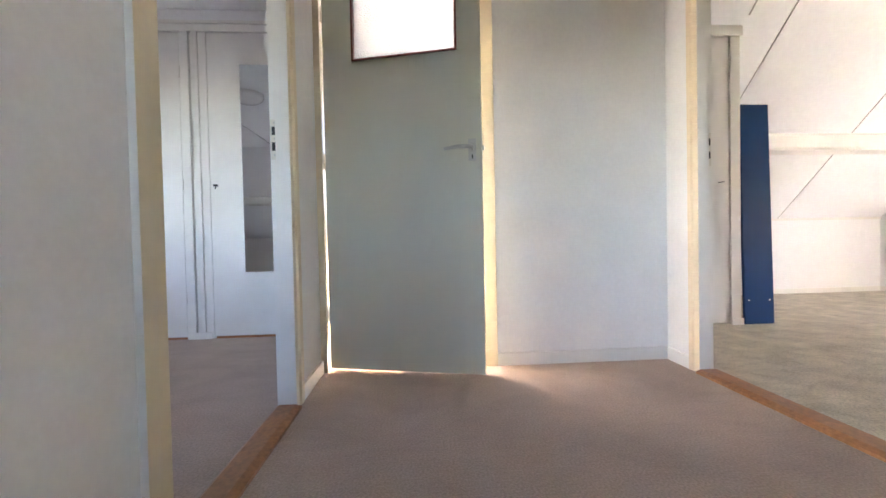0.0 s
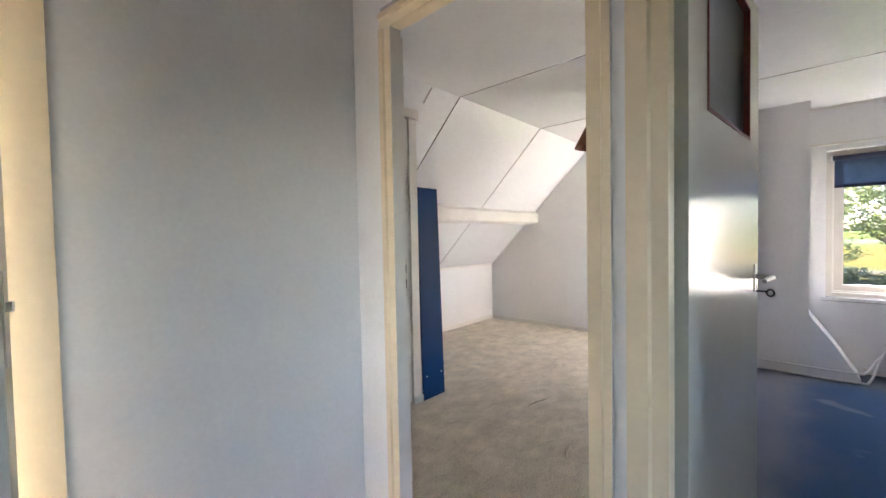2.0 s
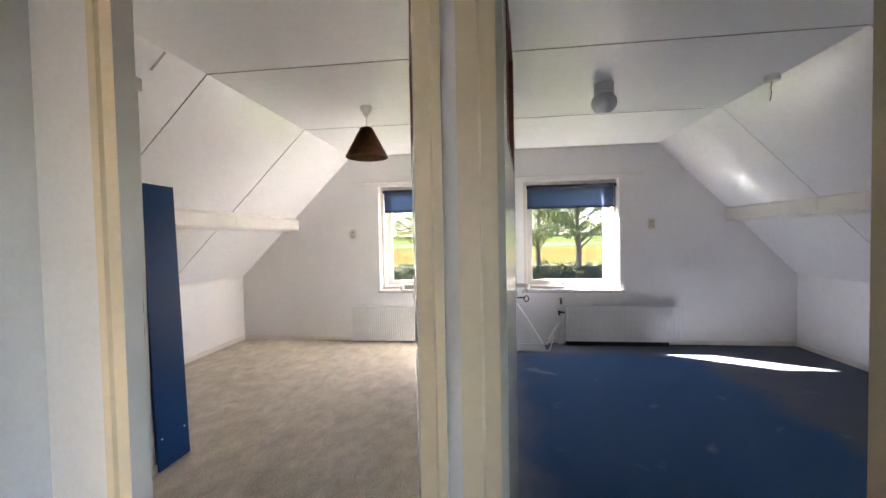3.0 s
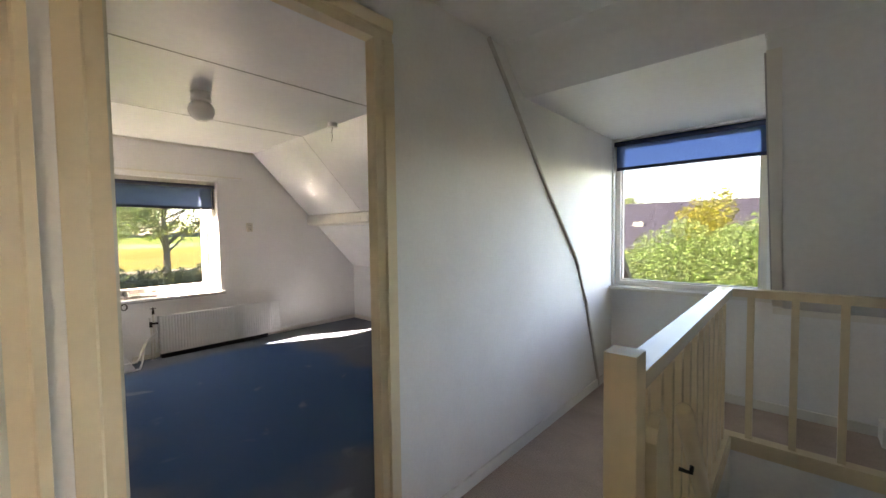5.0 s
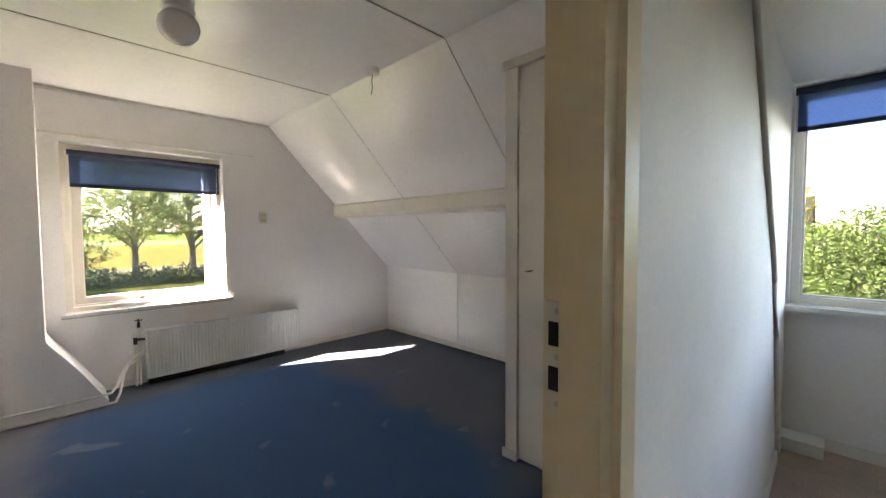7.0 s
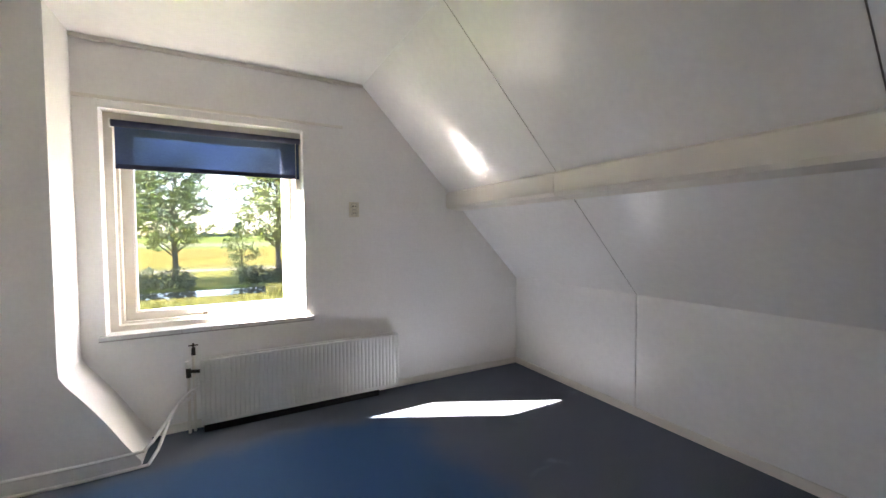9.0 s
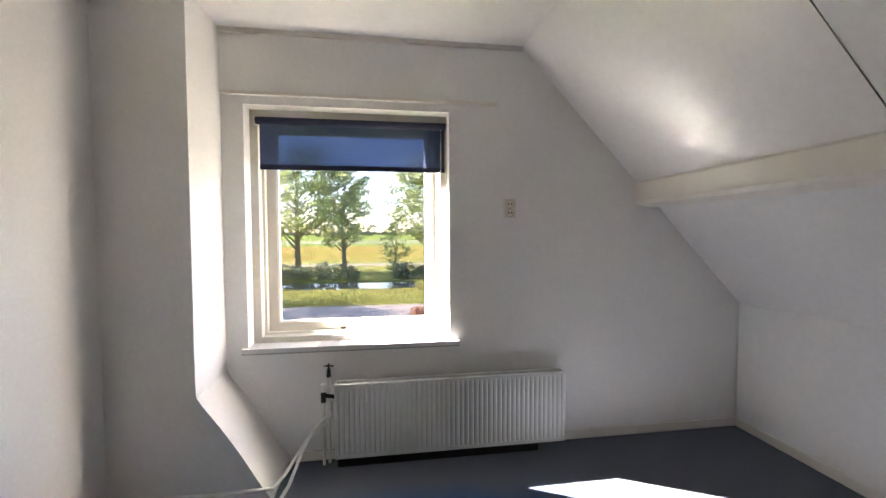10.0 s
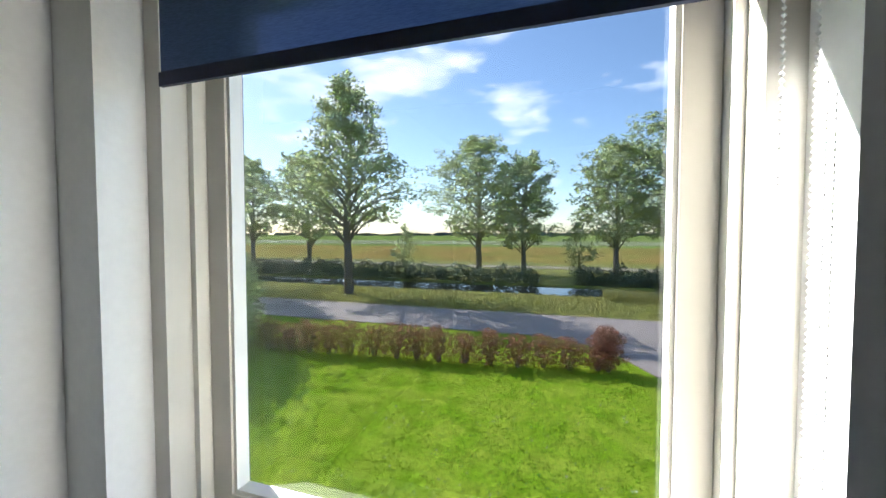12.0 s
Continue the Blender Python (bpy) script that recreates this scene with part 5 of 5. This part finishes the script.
part_boxes("frame", [(-1.500, -1.468, WY + 0.004, WY + 0.05, 0, 2.07), (-1.467, -1.440, WY - 0.004, WY + 0.05, 0, 2.07), (-1.420, -1.378, WY - 0.004, WY + 0.05, 0, 2.07), (-1.377, -1.325, WY + 0.004, WY + 0.05, 0, 2.07), (-1.440, -1.420, WY + 0.022, WY + 0.05, 0, 2.07), (XW, W1, WY - 0.006, WY + 0.05, 2.07, 2.125), (XW, W1, WY - 0.02, WY + 0.05, 2.115, 2.135)], M_TRIM, wd, bevel=0.003)
part_boxes("plinth", [(-1.485, -1.335, WY - 0.012, WY - 0.0045, 0, 0.045)], M_TRIM, wd, bevel=0.002)
bm = bmesh.new()
box(bm, XW, W1, WY + 0.005, WY + 0.05, 2.135, CEIL)
part("filler", bm, M_WALL, wd)
d1_ = part_boxes("door", [(-2.25, -1.503, WY + 0.006, WY + 0.026, 0.015, 2.065)], M_TRIM, wd, "white flush wardrobe door", 0.002)
d2_ = part_boxes("door", [(-1.322, -0.62, WY + 0.006, WY + 0.026, 0.015, 2.065)], M_TRIM, wd, "white flush wardrobe door", 0.002)
part_boxes("door", [(XW, -2.255, WY + 0.006, WY + 0.026, 0.015, 2.065)], M_TRIM, wd, "", 0.002)
part_boxes("side_panel", [(-0.615, W1, WY, WY + 0.05, 0, 2.07)], M_TRIM, wd)
part_boxes("threshold", [(-2.25, -1.503, WY + 0.002, WY + 0.026, 0.0, 0.014), (-1.31, -0.62, WY + 0.002, WY + 0.026, 0.0, 0.014)], M_OAK, wd, "orange-brown wooden threshold")
for z in (0.28, 1.05, 1.80):
    part_boxes("hinge", [(-1.512, -1.496, WY - 0.004, WY + 0.008, z - 0.04, z + 0.04)], M_TRIM, d1_, "", 0.002)
bm = bmesh.new()
tube(bm, [(-1.275, WY + 0.006, 1.035), (-1.275, WY - 0.022, 1.035)], 0.003, 8)
box(bm, -1.288, -1.262, WY - 0.030, WY - 0.022, 1.030, 1.042)
box(bm, -1.279, -1.271, WY - 0.028, WY - 0.024, 1.012, 1.032)
part("key", bm, M_DARK, d2_, "small dark key")
mr = thing("wall_mirror", "tall narrow mirror fixed to the wardrobe door", "mirror")
part_boxes("glass", [(-1.106, -0.80, WY - 0.001, WY + 0.0055, 0.448, 1.85)], M_MIRROR, mr, "silvered mirror glass", 0.001)
ld = thing("ceiling_lamp", "white round ceiling lamp in the west room", "lamp")
bm = bmesh.new()
lathe(bm, [(0.16, CEIL), (0.16, CEIL - 0.03), (0.15, CEIL - 0.05), (0.11, CEIL - 0.08), (0.05, CEIL - 0.098), (0.005, CEIL - 0.10)], -1.68, 1.33)
part("dome", bm, M_OPAL, ld, "white opal dome", smooth=True)

# ---- outside ----
GZ = -2.7
R = random.Random(7)
bm = bmesh.new()
strips = [(-2500, GZ), (5.6, GZ), (30.7, GZ), (31.0, GZ - 0.55), (35.8, GZ - 0.55), (36.2, GZ), (49.0, GZ), (60.0, GZ), (125.0, GZ), (330.0, GZ), (3000.0, GZ)]
mats_ = [4, 0, 1, 1, 1, 1, 1, 2, 3, 3]
lo = [bm.verts.new((x, -2500, z)) for x, z in strips]
hi = [bm.verts.new((x, 2500, z)) for x, z in strips]
for i in range(len(strips) - 1):
    f = bm.faces.new((lo[i], lo[i + 1], hi[i + 1], hi[i]))
    f.material_index = mats_[i]
gr = mesh_ob("ground", bm, [M_LAWN, M_VERGE, M_FIELD1, M_FIELD2, M_NEUTRAL_GROUND])
tagged(gr, "flat polder land: lawn, verge, stubble and green fields", "ground", kind="structure")
for p in gr.data.polygons:
    if p.normal.z < 0:
        p.flip()
structure("road", [(20.0, 24.2, -400, 400, GZ - 0.1, GZ + 0.03)], M_ASPHALT, "grey paved country road with tree shadows", "road", 0.0)
bm = bmesh.new()
prism(bm, [(8.0, -14.0), (8.0, -4.6), (12.0, -3.9), (16.5, -2.6), (18.2, -1.8), (19.2, -1.0), (20.0, 0.6), (20.0, -14.0)], GZ - 0.1, GZ + 0.026, "z")
tagged(mesh_ob("pavement_drive", bm, M_ASPHALT), "grey paved drive joining the road", "drive", kind="structure")
structure("road_far", [(50.5, 54.0, -600, 600, GZ - 0.1, GZ + 0.03)], M_PATH, "pale road beyond the canal", "road")
structure("verge", [(24.3, 30.65, -400, 400, GZ - 0.1, GZ + 0.02)], M_VERGE, "rough grass verge beside the canal", "verge")
structure("field_pale_strip", [(150.0, 230.0, -1500, 1500, GZ - 0.1, GZ + 0.05)], M_FIELD3, "pale mown strip in the fields", "field")
structure("water_canal", [(30.75, 36.15, -500, 500, GZ - 0.5, GZ - 0.12)], M_WATER, "dark still canal water", "water")
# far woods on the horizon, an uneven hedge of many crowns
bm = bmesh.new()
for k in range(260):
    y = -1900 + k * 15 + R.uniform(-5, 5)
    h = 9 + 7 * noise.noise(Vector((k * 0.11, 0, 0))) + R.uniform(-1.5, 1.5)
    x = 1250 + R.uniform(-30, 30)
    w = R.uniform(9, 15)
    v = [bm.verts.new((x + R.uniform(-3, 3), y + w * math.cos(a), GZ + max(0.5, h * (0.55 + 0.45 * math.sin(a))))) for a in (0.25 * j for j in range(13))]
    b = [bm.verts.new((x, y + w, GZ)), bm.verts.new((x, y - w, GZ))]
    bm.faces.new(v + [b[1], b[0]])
fw = mesh_ob("backdrop_woods", bm, M_WOODS_HAZED)
tagged(fw, "line of far woods, distance haze put in their blue-green colour", "woods", kind="stuff")


def leaf_cloud(bm_, centre, radii, count, size, rnd, shell=0.55):
    """Many small leaf clumps filling a rough ellipsoid, denser near its skin."""
    cx, cy, cz = centre
    for _ in range(count):
        while True:
            p = Vector((rnd.uniform(-1, 1), rnd.uniform(-1, 1), rnd.uniform(-1, 1)))
            if shell * 0.6 < p.length < 1:
                break
        p = Vector((cx + p.x * radii[0], cy + p.y * radii[1], cz + p.z * radii[2]))
        leaf(bm_, p, size * rnd.uniform(0.6, 1.4), rnd)


def leaf(bm_, p, s, rnd):
    u = Vector((rnd.gauss(0, 1), rnd.gauss(0, 1), rnd.gauss(0, 0.6))).normalized()
    w = u.cross(Vector((rnd.gauss(0, 1), rnd.gauss(0, 1), rnd.gauss(0, 1)))).normalized()
    n_ = u.cross(w) * s * 0.2
    bm_.faces.new([bm_.verts.new(q) for q in (p - u * s, p - w * s * 0.55 + n_, p + u * s, p + w * s * 0.55 + n_)])


def tree_mesh(height, spread, bare, limbs, seed, leaf_size, per, shape):
    """Trunk and crown meshes of a broadleaf tree, its foot at the origin; shape: crown radius by height, from its lower edge to its top."""
    rnd = random.Random(seed)
    tb, lb = bmesh.new(), bmesh.new()
    bend = [Vector((0.30 * math.sin(k * 1.3 + seed), 0.30 * math.cos(k * 1.7 + seed), 0)) * (k / 6) for k in range(7)]
    spine = [Vector((0, 0, height * 0.92 * k / 6)) + bend[k] for k in range(7)]
    r0 = height * 0.017
    tube(tb, spine, [r0 * 1.35, r0, r0 * 0.85, r0 * 0.62, r0 * 0.42, r0 * 0.24, r0 * 0.08], 9)

    def radius(f):
        u = max(0.0, min(0.9999, f)) * (len(shape) - 1)
        k = int(u)
        return spread * (shape[k] + (shape[k + 1] - shape[k]) * (u - k))
    for k in range(limbs):
        f = (k + rnd.random() * 0.8) / limbs
        h = (bare + (1 - bare) * f) * 0.93
        a = k * 2.399 + rnd.uniform(-0.5, 0.5)
        reach = radius(f) * rnd.uniform(0.62, 1.12)
        start = max(0.12, h - 0.09 - 0.08 * rnd.random())
        i = min(5, int(start / 0.92 * 6))
        base = spine[i].lerp(spine[i + 1], min(1, start / 0.92 * 6 - i))
        top = Vector((0, 0, height * h)) + bend[min(6, int(h * 6.5))]
        tip = top + Vector((math.cos(a) * reach, math.sin(a) * reach, rnd.uniform(-0.2, 0.5)))
        mid = base.lerp(tip, 0.5) + Vector((rnd.uniform(-0.3, 0.3), rnd.uniform(-0.3, 0.3), 0.12 * reach))
        rr = r0 * (0.40 - 0.27 * f)
        tube(tb, [base, mid, tip], [rr, rr * 0.55, rr * 0.12], 5)
        for _ in range(6):
            q = mid.lerp(tip, rnd.uniform(-0.15, 1.05)) + Vector((rnd.gauss(0, 0.42), rnd.gauss(0, 0.42), rnd.gauss(0, 0.30))) * (0.4 + 0.16 * reach)
            tube(tb, [mid.lerp(tip, 0.35), q], [rr * 0.22, rr * 0.06], 4)
            rad = (0.40 + 0.085 * spread) * rnd.uniform(0.55, 1.15) * (0.6 + 0.4 * min(1.0, reach / (0.5 * spread)))
            leaf_cloud(lb, q, (rad, rad, rad * 0.62), int(per * rnd.uniform(0.6, 1.3)), leaf_size, rnd, 0.25)
    meshes = []
    for nm, b_, m_ in (("trunk", tb, M_BARK), ("crown", lb, M_LEAF)):
        bmesh.ops.recalc_face_normals(b_, faces=b_.faces) if nm == "trunk" else None
        me = bpy.data.meshes.new(nm)
        b_.to_mesh(me)
        b_.free()
        me.materials.append(m_)
        meshes.append(me)
    return meshes


CONE = (0.55, 0.90, 1.0, 0.86, 0.72, 0.55, 0.42, 0.26, 0.06)
DOME = (0.50, 0.85, 1.0, 1.0, 0.98, 0.90, 0.76, 0.55, 0.20)
KINDS = {"tall": tree_mesh(15.2, 4.9, 0.36, 62, 3, 0.125, 32, CONE), "wide": tree_mesh(14.8, 5.6, 0.33, 64, 5, 0.135, 38, DOME), "lean": tree_mesh(11.6, 3.7, 0.31, 50, 11, 0.125, 36, DOME),
         "young": tree_mesh(5.2, 1.3, 0.20, 18, 21, 0.10, 14, CONE)}


def tree(kind, x, y, turn, scale=1.0, label="tall green roadside oak tree"):
    t = thing("tree", label, "tree", "trees along the canal")
    for me in KINDS[kind]:
        ob = new(me.name, me)
        ob.parent = t
    t.matrix_world = Matrix.Translation((x, y, GZ - 0.05)) @ Matrix.Rotation(turn, 4, "Z") @ Matrix.Diagonal((scale, scale, scale, 1))
    return t


tree("tall", 27.3, 13.8, 0.3, 1.0, "tall oak tree by the road with an airy crown")
tree("tall", 28.0, 27.5, 2.3, 1.0, "tall oak tree by the road with an airy crown")
tree("wide", 44.0, 8.7, 1.1, 1.02)
tree("lean", 42.5, 4.0, 2.0, 1.05)
tree("lean", 42.5, -4.2, 0.4, 1.12)
tree("wide", 44.0, -8.6, 2.6, 1.06)
tree("wide", 44.0, 29.5, 4.0, 0.98)
tree("tall", 40.0, 34.0, 5.0, 0.9)
tree("lean", 44.5, -17.0, 3.3, 1.1)
tree("tall", 44.0, -25.0, 1.9, 1.0)
tree("wide", 44.0, -34.0, 0.9, 1.0)
tree("lean", 44.0, -44.0, 2.2, 1.1)
tree("young", 40.0, 15.3, 0.0, 1.0, "young tree with a thin trunk by the canal")
tree("young", 40.0, -0.9, 2.0, 1.05, "young tree with a thin trunk by the canal")
tree("wide", 17.6, 19.5, 1.0, 0.78, "garden tree shading the lawn")


def shrub(name, x, y, h, w, material, count, size, label, group, stems=True):
    t = thing(name, label, "shrub", group, at=(x, y, GZ))
    rnd = random.Random(int(x * 97 + y * 131))
    bm_ = bmesh.new()
    for k in range(10):
        f = (k + 0.5) / 10
        a = k * 2.4
        rr = w * 0.5 * (0.35 + 0.65 * math.sin(min(1, f + 0.25) * 2.6)) * 0.5
        leaf_cloud(bm_, (rr * math.cos(a), rr * math.sin(a), h * (0.12 + 0.8 * f)), (w * 0.34, w * 0.34, h * 0.17), count // 10, size, rnd, 0.3)
    part("foliage", bm_, material, t)
    bm_ = bmesh.new()
    for k in range(6):
        a = k * 1.05
        tube(bm_, [(0.04 * math.cos(a), 0.04 * math.sin(a), 0), (w * 0.15 * math.cos(a), w * 0.15 * math.sin(a), h * 0.4), (w * 0.32 * math.cos(a), w * 0.32 * math.sin(a), h * 0.85)], [0.02, 0.014, 0.006], 5)
    part("stems", bm_, M_BARK, t)
    return t


for k in range(15):
    f = k / 14
    shrub("barberry_shrub", 15.35 + 1.15 * f + R.uniform(-0.08, 0.08), 9.6 - 10.6 * f + R.uniform(-0.1, 0.1), R.uniform(0.95, 1.2), R.uniform(0.85, 1.1), M_LEAF_RED, 800, 0.045,
          "reddish barberry shrub in the garden hedge", "garden hedge")
shrub("barberry_shrub", 16.6, -1.35, 1.35, 1.0, M_LEAF_RED, 1400, 0.05, "larger round reddish shrub ending the hedge", "garden hedge")
shrub("holly_bush", 15.0, 10.9, 3.7, 2.0, M_LEAF, 3000, 0.08, "dark green garden bush beside the lawn", "")
shrub("holly_bush", 16.4, 12.2, 3.2, 2.2, M_LEAF, 3000, 0.08, "dark green garden bush beside the lawn", "")

# far bank bushes, verge grass and reeds
bm = bmesh.new()
for k in range(170):
    y = -60 + 0.72 * k + R.uniform(-0.3, 0.3)
    if -0.2 < y < 2.4:
        continue
    h = R.uniform(1.15, 1.75)
    leaf_cloud(bm, (36.6 + R.uniform(-0.3, 0.3), y, GZ - 0.1 + h * 0.5), (0.6, 0.7, h * 0.62), 260, 0.12, R, 0.3)
tagged(mesh_ob("bank_bushes", bm, M_BANK), "dark low bushes along the canal's far bank", "bushes", kind="stuff")
bm = bmesh.new()
for k in range(16000):
    x, y = R.uniform(24.4, 30.7), R.uniform(-28, 40)
    h = R.uniform(0.10, 0.26) * (0.7 if x > 29.2 else 1.0) + (0.6 if (x > 29 and -14 < y < -2.2) else 0)
    a = R.uniform(0, 6.28)
    dx, dy = 0.032 * math.cos(a), 0.032 * math.sin(a)
    lx, ly = R.uniform(-0.12, 0.12), R.uniform(-0.12, 0.12)
    for s in (0, 1):
        ox, oy = (dx, dy) if s == 0 else (-dy, dx)
        bm.faces.new([bm.verts.new(q) for q in ((x - ox, y - oy, GZ), (x + ox, y + oy, GZ), (x + lx * (1 + s) + ox * 0.3, y + ly + oy * 0.3, GZ + h))])
tagged(mesh_ob("verge_grass", bm, M_REED), "long dry verge grass and reeds by the water", "grass", kind="stuff")
bm = bmesh.new()
for k in range(80000):
    x, y = 6.5 + 12.6 * R.random() ** 0.9, R.uniform(-6, 16)
    h = R.uniform(0.012, 0.036) * (0.7 + 0.9 * noise.noise(Vector((x * 1.3, y * 1.3, 0))))
    a = R.uniform(0, 6.28)
    bm.faces.new([bm.verts.new(q) for q in ((x - 0.020 * math.cos(a), y - 0.020 * math.sin(a), GZ), (x + 0.020 * math.cos(a), y + 0.020 * math.sin(a), GZ), (x + R.uniform(-0.03, 0.03), y + R.uniform(-0.03, 0.03), GZ + h))])
M_BLADE = leafy("lawn_blade", (0.25, 0.38, 0.025), (0.34, 0.52, 0.035), 0.4)
tagged(mesh_ob("lawn_grass", bm, M_BLADE), "short mown lawn grass in the front garden", "grass", kind="stuff")
bm = bmesh.new()
for k in range(260):
    x, y = R.uniform(7, 14.5), R.uniform(-5, 10)
    for a in range(3):
        c, s = math.cos(a * 2.1), math.sin(a * 2.1)
        bm.faces.new([bm.verts.new(q) for q in ((x, y, GZ + 0.05), (x + 0.02 * c, y + 0.02 * s, GZ + 0.055), (x - 0.02 * s, y + 0.02 * c, GZ + 0.055))])
tagged(mesh_ob("lawn_daisies", bm, M_WHITEPL), "scattered white daisies in the lawn", "flowers", kind="stuff")

# behind the house, seen from the dormer: a wall of shrubs and a barn
for x, h in ((-7.4, 4.3), (-6.1, 4.6), (-4.8, 4.4), (-3.5, 4.7), (-2.2, 4.5), (-1.1, 4.6), (-0.1, 4.55), (0.95, 4.3), (1.75, 3.85), (3.15, 4.1), (4.15, 3.35), (5.3, 3.1), (6.6, 3.2), (7.9, 3.0)):
    shrub("conifer_shrub", x + R.uniform(-0.08, 0.08), -13.2 + R.uniform(-0.3, 0.3), h, 2.3, M_LEAF_LIGHT, 12000, 0.048, "dense light green shrub behind the house", "shrubs behind the house")
shrub("golden_shrub", 2.15, -14.0, 5.0, 1.35, M_LEAF_GOLD, 8000, 0.048, "tall golden-leaved shrub among the green ones", "golden shrubs")
shrub("golden_shrub", 2.75, -14.2, 4.85, 1.25, M_LEAF_GOLD, 6500, 0.048, "tall golden-leaved shrub among the green ones", "golden shrubs")
barn = thing("barn", "long low barn with a purple-grey corrugated roof", "building")
part_boxes("wall", [(2.9, 40.0, -53.0, -39.0, GZ, -0.2)], M_BRICK, barn)
bm = bmesh.new()
prism(bm, [(-37.9, -0.75), (-46.0, 4.1), (-54.1, -0.75), (-46.0, 3.9)], 2.45, 40.5)
part("roof", bm, M_BARN, barn, "purple-grey roof")
for k in range(46):
    x = 2.46 + 0.82 * k
    bm = bmesh.new()
    prism(bm, [(-37.9, -0.73), (-46.0, 4.12), (-46.0, 4.15), (-37.9, -0.70)], x, x + 0.10)
    part("roof_rib", bm, M_BARN, barn)
tree("wide", 19.5, -62.0, 0.2, 0.66, "far tree behind the barn")
tree("tall", 12.5, -66.0, 1.2, 0.55, "far tree behind the barn")
part_boxes("roof_window", [(11.7, 12.6, -42.35, -41.75, 1.50, 1.98)], M_SASH, barn, "small pale roof window")
tree("wide", 16.0, -64.0, 2.2, 0.58, "far tree behind the barn")
